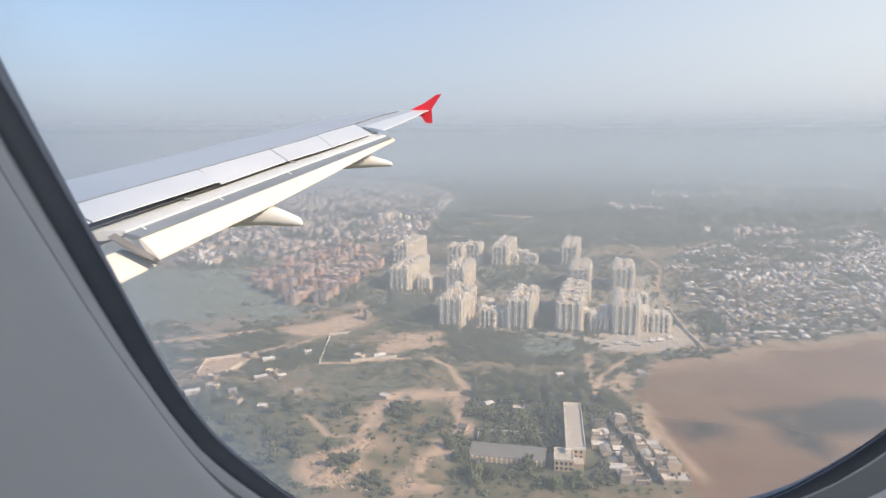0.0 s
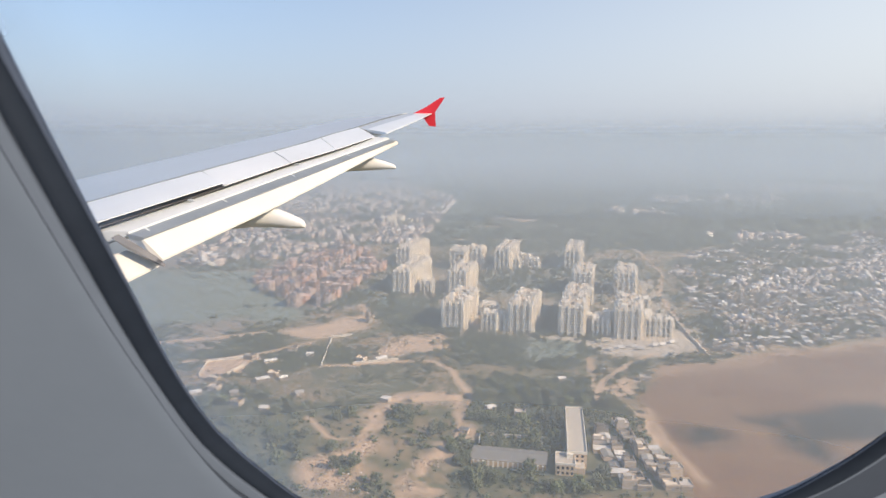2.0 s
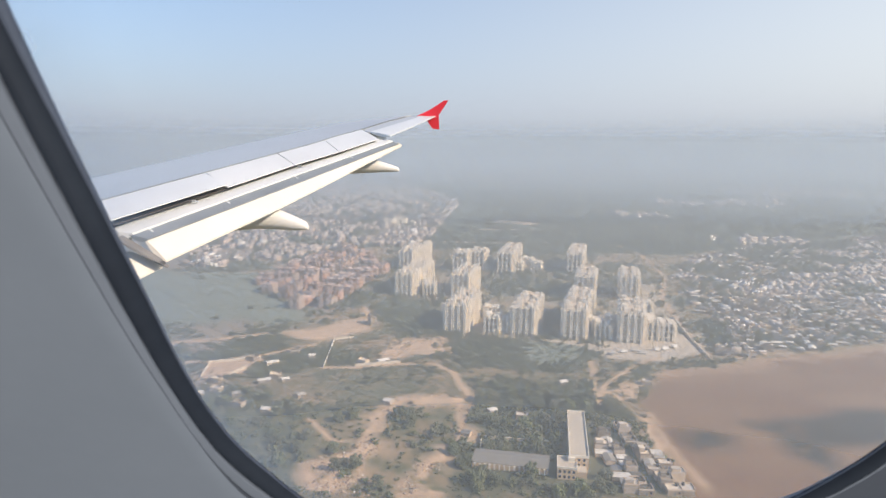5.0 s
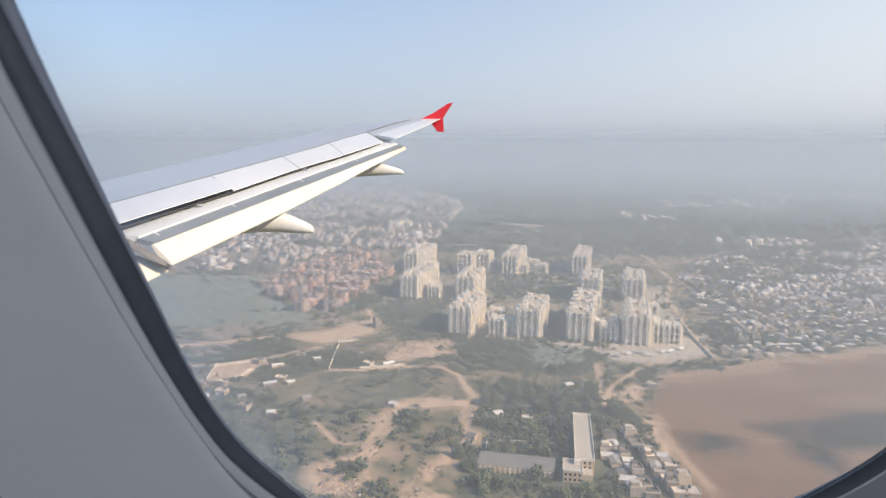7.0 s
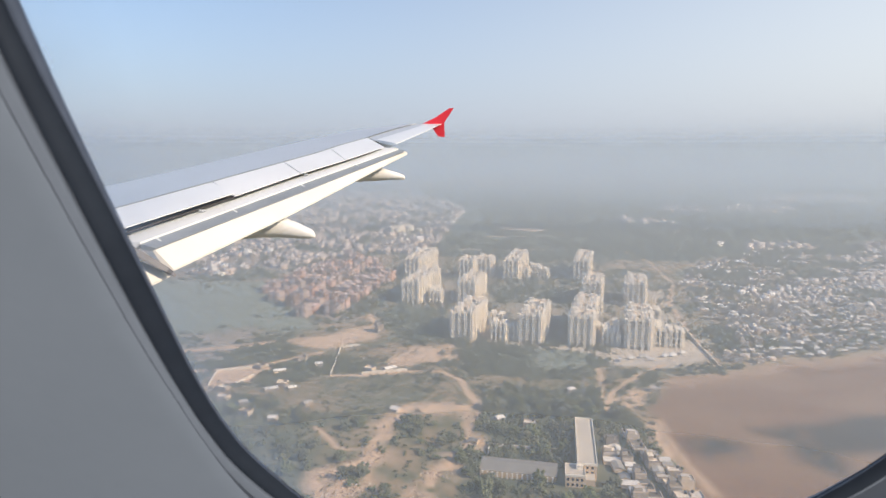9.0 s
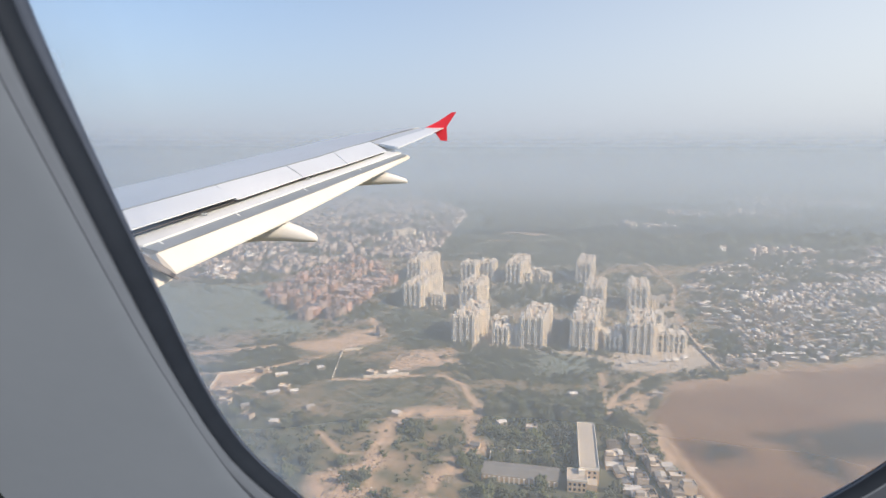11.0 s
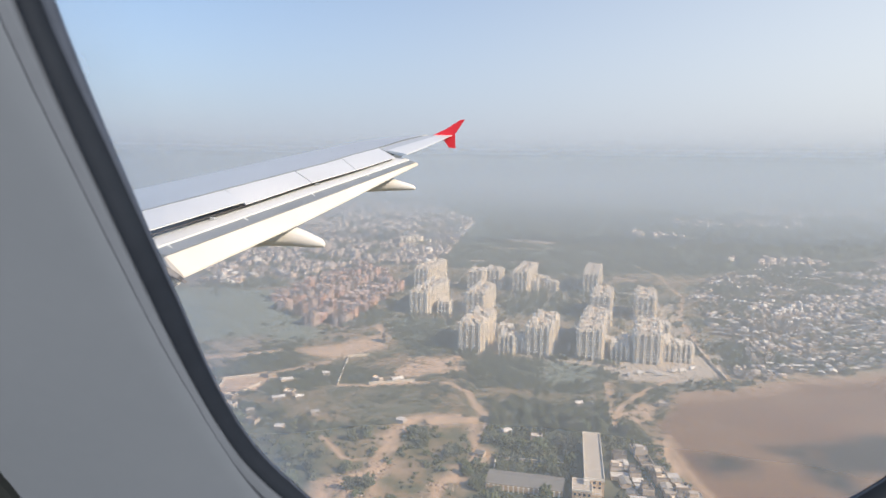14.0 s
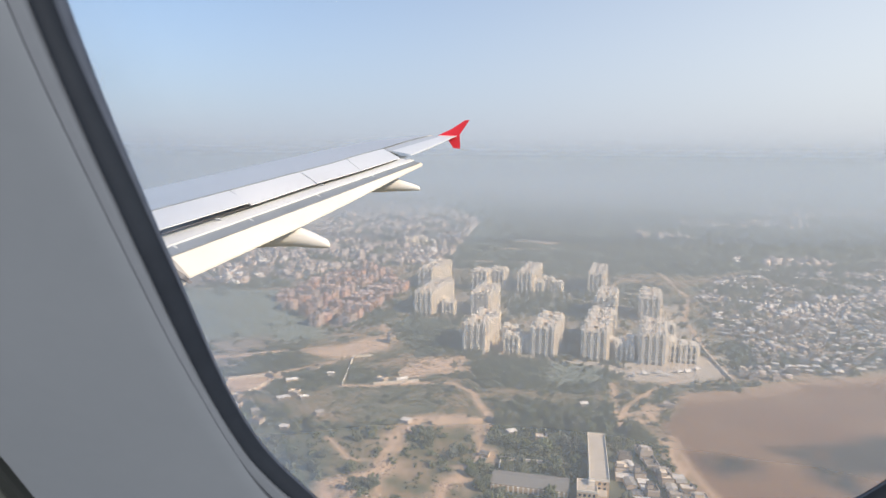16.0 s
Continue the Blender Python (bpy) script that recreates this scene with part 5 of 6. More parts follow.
bricks = [brick_block(16, 14, 12, "red-brick block of flats with flat roof"), brick_block(21, 14, 9, "long red-brick terrace with flat roof"), brick_block(13, 14, 14, "small red-brick block of flats")]
laid = set()
for col in range(6):
    for row in range(26):
        x, y = -262 + 33 * col + 3.9 * row + rng.uniform(-4, 4), 716 + 17.4 * row + 6 * col + rng.uniform(-1.2, 1.2)
        if float(inside(np.array([x]), np.array([y]), BRICK, 1, 12)[0]) > 0.5 and rng.uniform() < (0.6, 0.9, 0.75)[col % 3]:
            k = int(rng.choice(3, p=([0.25, 0.65, 0.1], [0.6, 0.3, 0.1], [0.4, 0.1, 0.5])[col % 3]))
            m = pose(x, y, ground_z(x, y) - 0.2, 0, 0, -13 + rng.uniform(-5, 5))
            taken.append((x, y))
            if k in laid:
                copy_thing(bricks[k], m)
            else:
                laid.add(k)
                bricks[k].matrix_basis = m

# joined town beyond the houses that can be told apart
BOX_V = np.array([(x, y, z) for z in (0, 1) for x, y in ((-0.5, -0.5), (0.5, -0.5), (0.5, 0.5), (-0.5, 0.5))], float)
BOX_F = np.array([(0, 1, 5), (0, 5, 4), (1, 2, 6), (1, 6, 5), (2, 3, 7), (2, 7, 6), (3, 0, 4), (3, 4, 7), (4, 5, 6), (4, 6, 7)])


def town_template(upper):
    vs = [BOX_V, BOX_V * (1.04, 1.04, 0.05) + (0, 0, 1)]
    ms = [np.zeros(10, int), np.ones(10, int)]
    for y in (-0.22, 0.22):                          # rows of dark windows on the long faces
        vs.append(BOX_V * (1.012, 0.16, 0.16) + (0, y, 0.45))
        ms.append(np.full(10, 2))
    vs.append(BOX_V * (0.5, 1.012, 0.14) + (0, 0, 0.5))
    ms.append(np.full(10, 2))
    if upper:
        vs.append(BOX_V * (0.45, 0.5, 0.3) + (-0.15, 0.1, 1.04))
        ms.append(np.zeros(10, int))
    return np.concatenate(vs), np.concatenate([BOX_F + 8 * k for k in range(len(vs))]), np.concatenate(ms)


FAR_WALL = mat("far_house_plaster", (0.43, 0.37, 0.34), 0.9, 0, (0.32, 0.27, 0.245), 0.05, 0.7, per_island=0.45)
FAR_ROOF = mat("far_house_roofs", (0.45, 0.41, 0.39), 0.9, 0, (0.32, 0.29, 0.27), 0.05, 0.7, per_island=0.45)
BRIGHT_ROOF = mat("fresh_white_roofs", (0.75, 0.74, 0.72), 0.8, 0, (0.6, 0.58, 0.55), 0.05, 0.7, per_island=0.25)
TOWN_T = [town_template(False), town_template(True)]
TOWN_T += [(v, f, np.where(m == 1, 3, np.where((m == 0) & (k == 1), 3, m))) for k, (v, f, m) in enumerate(TOWN_T)]


def town_stuff(name, outline_, n, size, height, label, seed, turn, tall=1.8, wide=0.8, bright=0.22, gaps=0.48):
    xs, ys = np.array(outline_).T
    x, y = rng.uniform(xs.min(), xs.max(), n), rng.uniform(ys.min(), ys.max(), n)
    keep = (inside(x, y, outline_, 2, 10) > 0.5) & (fbm(x, y, 70, seed) > gaps) & (np.abs(x) < y * wide)
    near = np.array(taken)
    picks = []
    for a, b in zip(x[keep], y[keep]):
        if len(near) and (np.hypot(near[:, 0] - a, near[:, 1] - b) < 11).any():
            continue
        s = rng.uniform(*size)
        picks.append((int(rng.choice(4, p=[0.56 * (1 - bright), 0.44 * (1 - bright), 0.63 * bright, 0.37 * bright])), a, b, -0.3, s, s * rng.uniform(0.55, 1.8), rng.uniform(*height) * rng.choice([1, 1, 1, tall]), radians(turn + rng.choice([0, 90]) + rng.uniform(-7, 7))))
    return stamped(name, TOWN_T, picks, [FAR_WALL, FAR_ROOF, PANE, BRIGHT_ROOF], label, "houses")


town_stuff("distant_houses", TOWN, 7500, (2.6, 7.6), (1.7, 3.7), "dense pale houses of a crowded town in haze", 141, -20, 1.3, bright=0.32)
town_stuff("distant_houses", CITY, 15000, (5, 12), (3.5, 8), "dense grey-white city houses fading into haze", 142, -12, 1.5, bright=0.09, gaps=0.465)
for k, (cx, cy, w, d, n) in enumerate(((500, 1700, 160, 90, 60), (1380, 2500, 500, 400, 260), (620, 1250, 160, 90, 40), (880, 2050, 420, 160, 120), (-320, 1000, 120, 40, 30), (-520, 640, 260, 60, 60))):
    town_stuff("distant_houses", [(cx - w / 2, cy - d / 2), (cx + w / 2, cy - d / 2), (cx + w / 2, cy + d / 2), (cx - w / 2, cy + d / 2)], n * 2, (6, 13), (4, 9), "scattered pale houses far off in haze", 150 + k, 5)
town_stuff("distant_houses", LEFT_TOWN, 4200, (6, 13), (4, 9), "dense grey and white houses between workshops", 170, 12, 1.5, 3.0)
town_stuff("distant_houses", VILLAGE, 500, (5, 9), (3, 6), "compact village of pale houses beside woodland", 171, -20, 1.3, 3.0)
town_stuff("distant_houses", HUTS, 500, (4, 8), (2.4, 4), "scattered pale huts beside a dusty road", 172, 20, 1.2, 3.0)


# ---- walls, mast, parked vehicles ----
WALL_PALE = mat("pale_boundary_wall", (0.62, 0.57, 0.5), 0.9, 0, (0.46, 0.41, 0.35), 0.4, 0.7)


def boundary(points, h=2.6):
    for (x0, y0), (x1, y1) in zip(points, points[1:]):
        length, turn = math.hypot(x1 - x0, y1 - y0), math.degrees(math.atan2(y1 - y0, x1 - x0))
        t = tagged(new("boundary_wall"), "pale plastered compound wall on bare ground", "wall", "compound walls")
        t.matrix_basis = pose((x0 + x1) / 2, (y0 + y1) / 2, min(ground_z(x0, y0), ground_z(x1, y1)) - 0.3, 0, 0, turn)
        part("wall", bevelled("wall", [((0, 0, h / 2), (length, 0.4, h))], WALL_PALE), t)
        part("coping", bevelled("coping", [((0, 0, h + 0.06), (length + 0.2, 0.6, 0.14))], PLASTER_WHITE), t)


for pts in ([(-190, 509), (-194, 543), (-154, 556)], [(-172, 500), (-160, 532)], [(-95, 531), (-98, 612), (-80, 618)], [(-69, 535), (-31, 545)], [(243, 560), (251, 640), (260, 700)], [(28, 385), (30, 400), (75, 392)]):
    boundary(pts)

MAST = mat("galvanised_mast", (0.5, 0.5, 0.5), 0.5, 0.6, (0.35, 0.35, 0.34), 1, 0.6)


def lattice_mast(x, y, h):
    t = tagged(new("lattice_mast"), "grey steel lattice mast among trees", "mast")
    t.matrix_basis = pose(x, y, ground_z(x, y) - 0.2)

    def bar(a, b, r):
        a, b = Vector(a), Vector(b)
        bm = bmesh.new()
        bmesh.ops.create_cone(bm, cap_ends=True, segments=5, radius1=r, radius2=r, depth=(b - a).length, matrix=Matrix.Translation((a + b) / 2) @ (b - a).to_track_quat("Z", "Y").to_matrix().to_4x4())
        me = bpy.data.meshes.new("bar")
        bm.to_mesh(me)
        bm.free()
        me.materials.append(MAST)
        return me

    corners = [(sx, sy) for sx in (-1, 1) for sy in (-1, 1)]
    for sx, sy in corners:
        part("leg", bar((sx * 1.5, sy * 1.5, 0), (sx * 0.25, sy * 0.25, h), 0.14), t)
    for k in range(8):
        z, z2 = h * k / 8, h * (k + 1) / 8
        a, b = 1.5 - 1.25 * k / 8, 1.5 - 1.25 * (k + 1) / 8
        part("brace", bar((-a, -a, z), (b, -b, z2), 0.07), t)
        part("brace", bar((a, -a, z), (b, b, z2), 0.07), t)
        part("brace", bar((a, a, z), (-b, b, z2), 0.07), t)
    for z in (0.78, 0.9):
        part("crossarm", bar((-3, 0, h * z), (3, 0, h * z), 0.12), t)


for x, y, h in ((83, 552, 25), (105, 471, 28), (139, 515, 20)):
    lattice_mast(x, y, h)

CAR_WHITE = mat("white_car_paint", (0.75, 0.75, 0.74), 0.3, 0, (0.65, 0.65, 0.64), 2, 0.4, per_object=0.3)
TYRE = mat("tyre_rubber", (0.03, 0.03, 0.03), 0.8)


def parked_truck():
    t = tagged(new("parked_truck"), "pale parked truck on the dusty forecourt", "truck", "vehicles on the forecourt")
    part("cab", bevelled("cab", [((2.6, 0, 1.5), (1.7, 2.2, 2.0))], CAR_WHITE, 0.15), t)
    part("windscreen", bevelled("windscreen", [((3.46, 0, 1.9), (0.06, 1.8, 0.7))], PANE), t)
    part("load_box", bevelled("load_box", [((-0.8, 0, 1.9), (4.6, 2.3, 2.2))], CAR_WHITE, 0.05), t)
    wheel = bpy.data.meshes.new("wheel")
    bm = bmesh.new()
    bmesh.ops.create_cone(bm, cap_ends=True, segments=12, radius1=0.5, radius2=0.5, depth=0.3, matrix=pose(0, 0, 0, 90))
    bm.to_mesh(wheel)
    bm.free()
    wheel.materials.append(TYRE)
    for x in (-2.0, 2.4):
        for y in (-1.05, 1.05):
            part("wheel", wheel, t, m=pose(x, y, 0.5))
    return t


truck = parked_truck()
lot = [(172, 578, 10), (184, 582, 4), (188, 574, -5), (205, 584, 20), (213, 586, 15), (160, 572, 80), (224, 592, 30)]
for k, (x, y, a) in enumerate(lot):
    m = pose(x, y, ground_z(x, y), 0, 0, a)
    if k:
        copy_thing(truck, m)
    else:
        truck.matrix_basis = m


# ---- broken masonry on the eroded earth ----
RUBBLE_TAN = mat("dusty_broken_masonry", (0.56, 0.42, 0.3), 0.95, 0, (0.42, 0.31, 0.22), 0.3, 0.8, per_island=0.3)


def rubble(n, patches, label):
    picks = []
    for k, p in enumerate(patches):
        xs, ys = np.array(p).T
        x, y = rng.uniform(xs.min() - 12, xs.max() + 12, n), rng.uniform(ys.min() - 12, ys.max() + 12, n)
        go = (inside(x, y, p, 8, 14, 30 + k) > 0.35) & (fbm(x, y, 14, 260 + k) > 0.53)
        for a, b, c in zip(x[go], y[go], relief(x[go], y[go])):
            picks.append((int(rng.choice(4, p=[0.16, 0.6, 0.14, 0.1])), a, b, c - 0.4, rng.uniform(0.4, 1.2), rng.uniform(0.4, 1.0), rng.uniform(0.5, 0.9), radians(rng.choice([-14, 76]) + rng.uniform(-25, 25))))
    block = (BOX_V, BOX_F, np.zeros(10, int))
    return stamped("rubble", [block, (BOX_V, BOX_F, np.ones(10, int)), (BOX_V * (2.2, 0.4, 1.0), BOX_F, np.zeros(10, int)), (BOX_V * (1, 1, 0.6), BOX_F, np.full(10, 2))], picks, [BRICK_WALL, RUBBLE_TAN, BRIGHT_ROOF], label, "rubble")


rubble(1500, [EARTH[1], EARTH[1], EARTH[0], EARTH[2], EARTH[4]], "broken brick and plaster rubble on bare earth")


# ---- trees ----
def tree(clumps, h, w, label):
    t = tagged(new("tree"), label, "tree", "trees of the scrubland")
    bm = bmesh.new()
    bmesh.ops.create_cone(bm, cap_ends=True, segments=7, radius1=0.28, radius2=0.1, depth=h * 0.6, matrix=Matrix.Translation((0, 0, h * 0.3)))
    for k in range(5):
        a = 2.4 * k
        lean = Vector((math.cos(a), math.sin(a), 1.1)).normalized()
        q = lean.to_track_quat("Z", "Y").to_matrix().to_4x4()
        bmesh.ops.create_cone(bm, cap_ends=True, segments=5, radius1=0.12, radius2=0.03, depth=w * 0.5, matrix=Matrix.Translation(Vector((0, 0, h * (0.35 + 0.05 * k))) + lean * w * 0.25) @ q)
    me = bpy.data.meshes.new("trunk")
    bm.to_mesh(me)
    bm.free()
    me.materials.append(BARK)
    part("trunk", me, t, "grey forked trunk")
    v, f = clump_crown(clumps, 0.3)
    part("crown", mesh_from("crown", v * np.array([w, w, h]), f, LEAF_TREE), t)
    return t


TREES = [tree(70, 8, 8, "dusty green spreading tree in dry scrub"), tree(55, 6, 6.5, "small dusty green tree in dry scrub"), tree(80, 10, 8, "tall dusty green tree in dry scrub"), tree(46, 4.5, 5.5, "low dusty green thorn tree")]
towers_at = [(x, y, 19) for x, y in TOWERS + FAR_TOWERS] + [(x, y, 14) for x, y, s in LOW_BLOCKS] + [(88, 360, 12), (89, 375, 11), (90, 388, 11), (91, 400, 11), (93, 415, 11), (76, 354, 13), (36, 366, 14), (54, 366, 14), (190, 580, 30), (220, 590, 24)]
homes = [(x, y, 8) for x, y in taken]


def wooded(x, y):
    red, tan, grass, paving, dark, dust = cover_at(x, y)
    base = scrub_share(x, y) * 0.8 + 0.03
    w = np.maximum(base, dark * np.clip((fbm(x, y, 30, 201) - 0.25) * 4, 0.2, 1))
    w = w * (1 - 0.995 * red) * (1 - 0.9 * tan) * (1 - 0.97 * grass) * (1 - 0.75 * paving) * (1 - 0.1 * dust)
    w = w * (1 - 0.8 * inside(x, y, HILL, 12, 14, 97)) * (tan < 0.45)
    w = w * (1 - 0.97 * inside(x, y, FIELD, 8, 8, 1))
    for bx, by in ((-2, 1495), (20, 1660), (40, 1830), (61, 1995), (9, 1578), (30, 1745), (50, 1912)):
        w = w * (np.hypot(x - bx - 10, y - by) > 60)
    return w * ~blocked(x, y, towers_at) * ~blocked(x, y, homes)


tx, ty = scatter(1500, 335, 480, (-38, 38))
chance = wooded(tx, ty)
planted = []
for x, y, c in zip(tx, ty, chance):
    if rng.uniform() < c and len(planted) < 200:
        k = int(rng.integers(4))
        m = pose(x, y, ground_z(x, y) - 0.15, 0, 0, rng.uniform(0, 360))
        if any(q == k for q, *_ in planted):
            copy_thing(TREES[k], m)
        else:
            TREES[k].matrix_basis = m
        planted.append((k, x, y))


def wood(n, rmin, rmax, size, label, power, lift=0.0, span=(-40, 40)):
    x, y = scatter(n, rmin, rmax, span, power)
    go = rng.uniform(0, 1, n) < wooded(x, y) + lift * (fbm(x, y, 40, 210) > 0.45) * ~blocked(x, y, towers_at) * (1 - cover_at(x, y)[0]) * (1 - 0.85 * cover_at(x, y)[1])
    x, y = x[go], y[go]
    z = relief(x, y)
    s = rng.uniform(*size, len(x))
    picks = [(int(rng.integers(6)), a, b, c - 0.2 * e, e, e * rng.uniform(0.8, 1.2), e * rng.uniform(0.65, 1.0), rng.uniform(0, 6.28)) for a, b, c, e in zip(x, y, z, s)]
    stamped("woodland", TEMPL, picks, [LEAF], label, "trees")


wood(13000, 325, 720, (3.0, 7.5), "dusty green scrub trees and bushes", 0.75)
wood(26000, 322, 640, (1.2, 3.2), "low dusty scrub bushes on dry ground", 0.75, 0.12)
wood(11000, 560, 1350, (4, 9.5), "dense green woodland with small clearings", 1.0, 0.0, (40, 76))
wood(3500, 480, 1200, (4, 9), "dusty trees between workshops and houses", 1.0, 0.0, (-72, -40))
wood(11000, 700, 1300, (4, 9), "dusty green trees between houses and fields", 0.8)
wood(7000, 1250, 2600, (9, 20), "far dark woodland fading into haze", 0.9)


def town_trees(n, outline_, size, label, seed):
    """Trees in the gaps and along the lanes of a town or estate."""
    xs, ys = np.array(outline_).T
    x, y = rng.uniform(xs.min(), xs.max(), n), rng.uniform(ys.min(), ys.max(), n)
    go = (inside(x, y, outline_, 2, 8) > 0.5) & (fbm(x, y, 70, seed) < 0.515) & ~blocked(x, y, towers_at) & (np.abs(x) < 0.85 * y)
    picks = [(int(rng.integers(6)), a, b, c - 0.6, e, e * rng.uniform(0.8, 1.2), e * rng.uniform(0.65, 1.0), rng.uniform(0, 6.28)) for a, b, c, e in zip(x[go], y[go], relief(x[go], y[go]), rng.uniform(*size, int(go.sum())))]
    stamped("woodland", TEMPL, picks, [LEAF], label, "trees")


town_trees(9000, TOWN, (3.5, 8), "dark green trees between crowded houses", 141)
town_trees(2600, TOWN, (3, 6), "dark green trees along the lanes of a crowded town", 243)
town_trees(520, LANE_END, (2.2, 5), "dark green trees between the huts of a lane", 244)
town_trees(1500, ESTATE, (3.5, 7.5), "green trees planted between apartment towers", 233)
town_trees(900, BRICK, (4, 8), "green trees between brick blocks", 240)
town_trees(1600, CITY, (6, 13), "hazy green trees between city houses", 142)


# ---- workshops beside the asphalt road ----
ASPHALT = mat("worn_asphalt", (0.075, 0.07, 0.068), 0.9, 0, (0.12, 0.11, 0.1), 0.15, 0.7)
SHED_COLOURS = {"beige": mat("beige_sheet_roof", (0.5, 0.44, 0.35), 0.7, 0, (0.38, 0.33, 0.27), 0.1, 0.7), "white": mat("white_sheet_roof", (0.68, 0.7, 0.72), 0.6, 0, (0.5, 0.51, 0.52), 0.1, 0.7),
                "blue": mat("blue_sheet_roof", (0.2, 0.4, 0.6), 0.6, 0, (0.42, 0.5, 0.56), 0.08, 0.8), "red": mat("faded_red_roof", (0.5, 0.16, 0.13), 0.7, 0, (0.4, 0.2, 0.17), 0.1, 0.7), "grey": mat("grey_sheet_roof", (0.4, 0.41, 0.42), 0.7, 0, (0.3, 0.3, 0.3), 0.1, 0.7)}


CONCRETE = mat("pale_road_concrete", (0.6, 0.57, 0.52), 0.9, 0, (0.48, 0.45, 0.4), 0.1, 0.7)


def road(points, width, material, label):
    """A road with raised edges along its points."""
    verts, faces = [], []
    for k, (x, y) in enumerate(points):
        a, b = points[max(0, k - 1)], points[min(len(points) - 1, k + 1)]
        n = Vector((b[1] - a[1], a[0] - b[0])).normalized()
        for s, z in ((-width / 2 - 0.3, 0.05), (-width / 2 - 0.3, 0.5), (-width / 2, 0.5), (-width / 2, 0.35), (width / 2, 0.35), (width / 2, 0.5), (width / 2 + 0.3, 0.5), (width / 2 + 0.3, 0.05)):
            verts.append((x + n.x * s, y + n.y * s, z + ground_z(x, y)))
    for k in range(len(points) - 1):
        faces += [(8 * k + j, 8 * k + j + 1, 8 * k + 9 + j, 8 * k + 8 + j) for j in range(7)]
    tagged(part("road", mesh_from("road", verts, faces, material)), label, "road", kind="structure")


road([(-605, 1004), (-560, 770), (-523, 589), (-508, 500), (-495, 415), (-477, 299)], 9, ASPHALT, "straight worn asphalt road through workshops")
road([(-2, 1495), (20, 1660), (40, 1830), (61, 1995)], 13, CONCRETE, "straight pale concrete road at the edge of woodland")


def workshop(x, y, w, d, h, colour, turn):
    t = tagged(new("workshop_shed"), colour + "-roofed workshop shed among crowded houses", "shed", "workshops by the road")
    t.matrix_basis = pose(x, y, ground_z(x, y) - 0.3, 0, 0, turn)
    part("wall", bevelled("wall", [((0, 0, h / 2), (w, d, h))], HOUSE_WALL), t)
    ridge = h + w * 0.07
    prof = ((-w / 2 - 0.4, h), (0, ridge), (w / 2 + 0.4, h), (w / 2 + 0.4, h - 0.2), (0, ridge - 0.2), (-w / 2 - 0.4, h - 0.2))
    verts = [(px, py, pz) for py in (-d / 2 - 0.4, d / 2 + 0.4) for px, pz in prof]
    faces = [(j, (j + 1) % 6, 6 + (j + 1) % 6, 6 + j) for j in range(6)] + [(5, 4, 3, 2, 1, 0), (6, 7, 8, 9, 10, 11)]
    part("roof", mesh_from("roof", verts, faces, SHED_COLOURS[colour]), t)
    part("ridge_vent", bevelled("ridge_vent", [((0, 0, ridge + 0.25), (1.2, d * 0.8, 0.6))], SHED_COLOURS["grey"]), t)
    part("door", bevelled("door", [((0, -d / 2 - 0.05, 2.0), (4.0, 0.2, 4.0))], DOOR), t)


for x, y, w, d, h, colour, turn in ((-742, 326, 44, 26, 8, 'beige', 6),
                                    (-635, 400, 20, 30, 9, 'white', 8),
                                    (-622, 322, 26, 42, 9, 'white', 8),
                                    (-654, 340, 24, 18, 7, 'blue', 8),
                                    (-560, 344, 26, 34, 8, 'beige', 18),
                                    (-698, 497, 22, 34, 7, 'grey', 10),
                                    (-664, 548, 18, 40, 7, 'white', 8),
                                    (-645, 520, 16, 16, 7, 'red', 8),
                                    (-636, 463, 20, 22, 8, 'white', 8),
                                    (-590, 453, 24, 20, 6, 'grey', 12)):
    workshop(x, y, w, d, h, colour, turn)
for x, y, w, d, h, colour, turn in ((-683, 412, 18, 16, 6, 'beige', 8),
                                    (-584, 307, 22, 14, 6, 'grey', 14),
                                    (-655, 430, 18, 20, 7, 'beige', 6),
                                    (-742, 590, 26, 16, 6, 'grey', 12),
                                    (-623, 676, 20, 14, 7, 'white', 12),
                                    (-596, 700, 16, 14, 5, 'grey', 10),
                                    (-611, 745, 24, 14, 6, 'beige', 12),
                                    (-570, 545, 18, 16, 6, 'beige', 10),
                                    (-460, 557, 22, 14, 5, 'white', 14),
                                    (-430, 575, 10, 22, 5, 'grey', 14)):
    workshop(x, y, w, d, h, colour, turn)

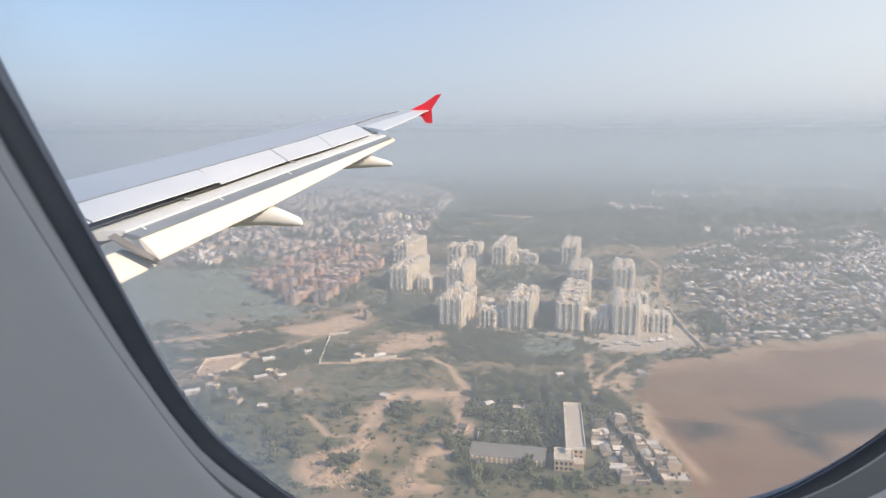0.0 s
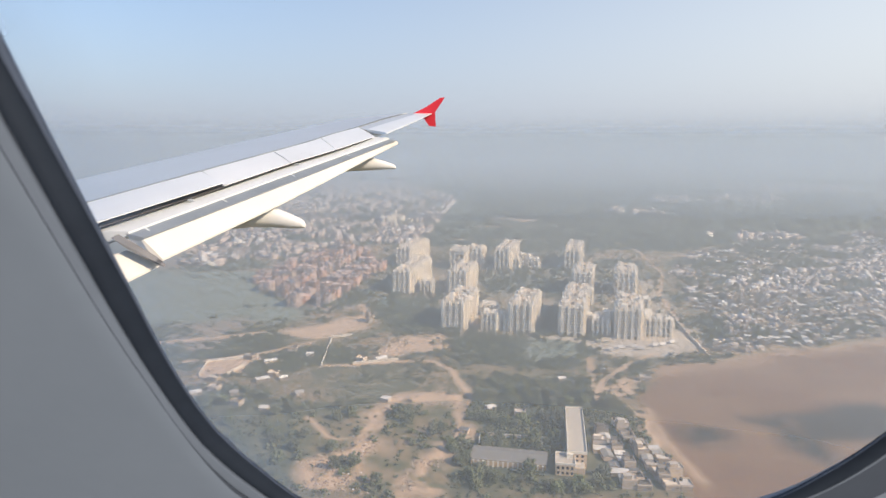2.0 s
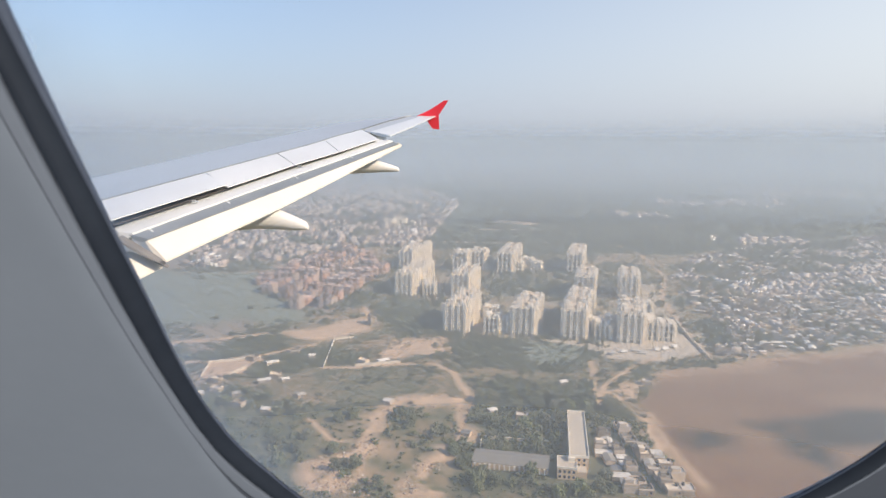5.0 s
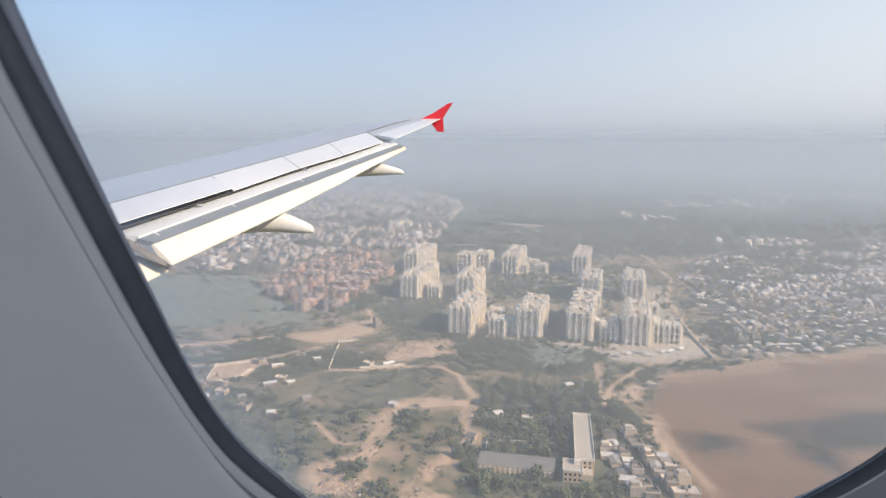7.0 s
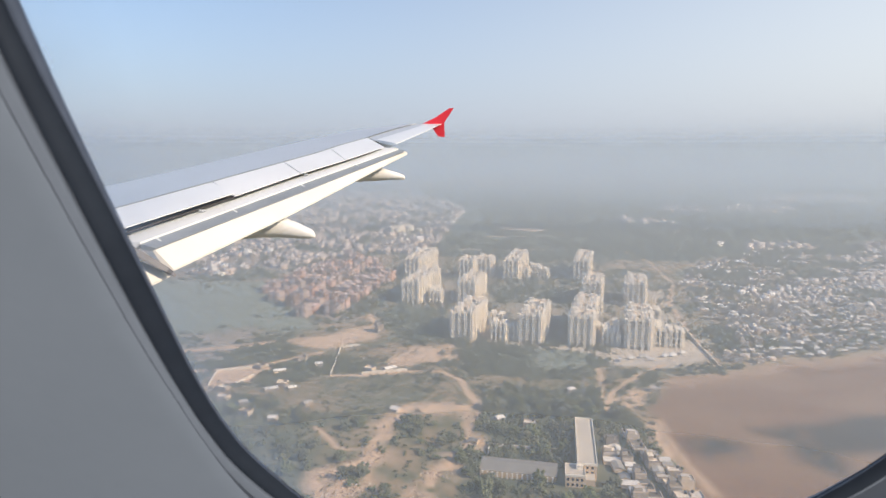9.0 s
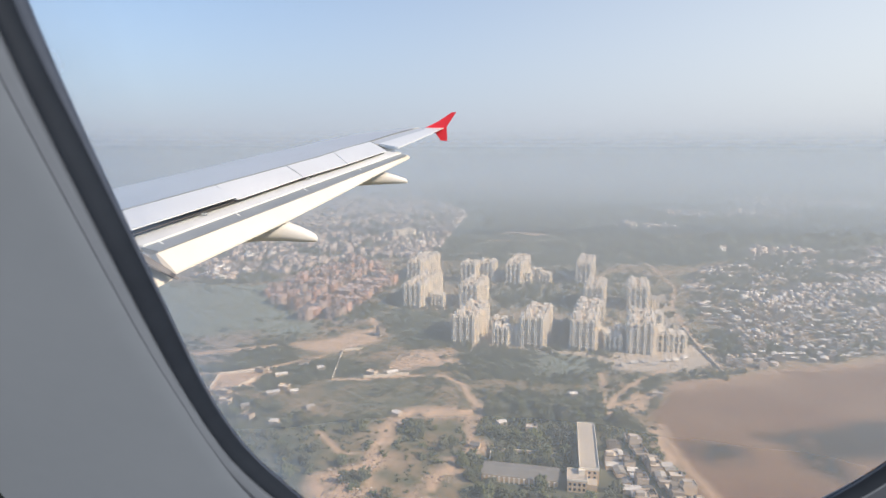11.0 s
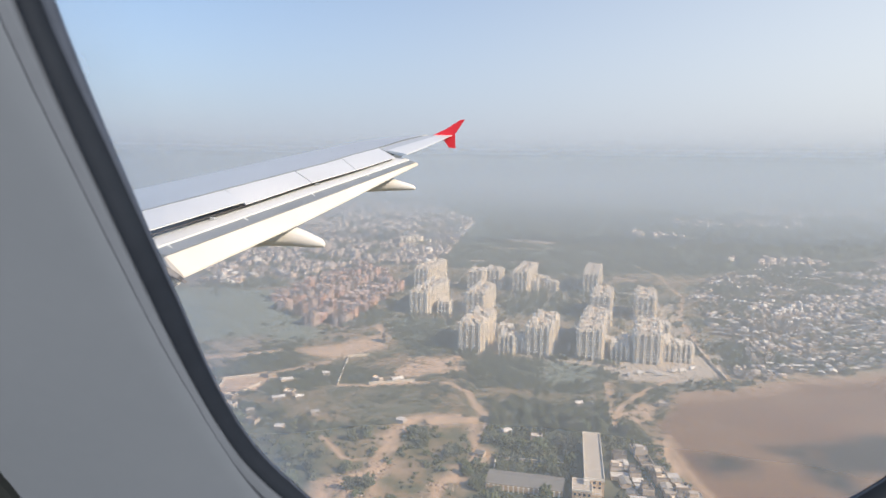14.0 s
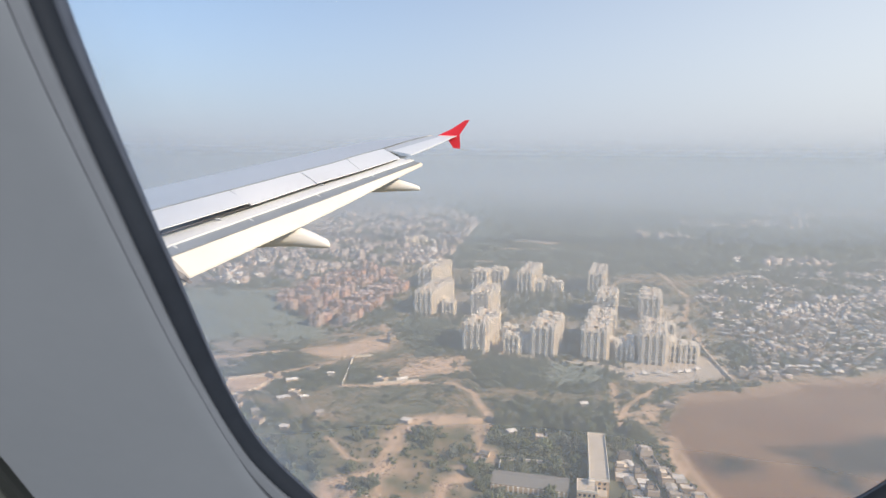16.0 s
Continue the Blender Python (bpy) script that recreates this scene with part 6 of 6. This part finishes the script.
# ---- the wooded right: white blocks of flats, enclosure, ruin, green pool ----
POOL = mat("green_pool_weed", (0.2, 0.3, 0.08), 0.5, 0, (0.14, 0.22, 0.07), 0.15, 0.7)
pool = [(565 + (16 + 3 * math.sin(3 * a)) * math.cos(a) + 8 * math.sin(a), 585 + 32 * math.sin(a)) for a in [2 * math.pi * k / 40 for k in range(40)]]
me = mesh_from("pool", [(x, y, z) for z in (-3.0, 1.2) for x, y in pool], [tuple(range(40, 80))] + [(k, (k + 1) % 40, 40 + (k + 1) % 40, 40 + k) for k in range(40)], POOL)
tagged(part("water_pool", me), "bright green weed-covered pool beside a track", "water", kind="structure")


def white_block():
    t = tagged(new("white_flats"), "white block of flats far off in haze", "flats", "white blocks of flats")
    part("wall", bevelled("wall", [((0, 0, 8), (24, 16, 16)), ((-6, -8, 7.5), (6, 3, 15)), ((6, -8, 7.5), (6, 3, 15))], PLASTER_WHITE), t)
    part("roof", bevelled("roof", [((0, 0, 16.1), (23, 15, 0.3)), ((4, 2, 17.6), (5, 5, 3))], ROOF_GREY), t)
    part("parapet", bevelled("parapet", [((x, 0, 16.6), (0.4, 16, 1.2)) for x in (-12, 12)] + [((0, y, 16.6), (24, 0.4, 1.2)) for y in (-8, 8)], PLASTER_WHITE), t)
    for s in range(3):
        part("window", WINDOW_WIDE, t, m=pose(0, -8.05, 3 + 4.5 * s))
    return t


flats, count = white_block(), 0
for centre, across, deep in (((1110, 1450), 5, 4), ((1280, 1440), 5, 5), ((1500, 1500), 6, 4)):
    for i in range(across):
        for j in range(deep):
            if (i * 3 + j) % 7 == 5:
                continue
            x, y = centre[0] + 36 * (i - across / 2) + 14 * j + rng.uniform(-4, 4), centre[1] + 52 * (j - deep / 2) - 8 * i + rng.uniform(-4, 4)
            m = pose(x, y, ground_z(x, y) - 0.3, 0, 0, -28 + rng.uniform(-4, 4))
            if count:
                copy_thing(flats, m)
            else:
                flats.matrix_basis = m
            count += 1
for x, y, a in ((800, 1250, -30), (840, 1270, -30), (880, 1290, -28)):
    copy_thing(bricks[1], pose(x, y, ground_z(x, y) - 0.3, 0, 0, a))
boundary([(781, 584), (807, 580), (798, 560), (775, 565), (781, 584)], 3.0)
boundary([(605, 324), (635, 340), (640, 316), (619, 301)], 4.0)
put_house(0, 628, 318, 30)
put_house(1, 612, 316, 28)
for x, y, a in ((-106, 1468, -12), (-80, 1476, -12), (-88, 1502, 78)):
    copy_thing(flats, pose(x, y, ground_z(x, y) - 0.3, 0, 0, a))
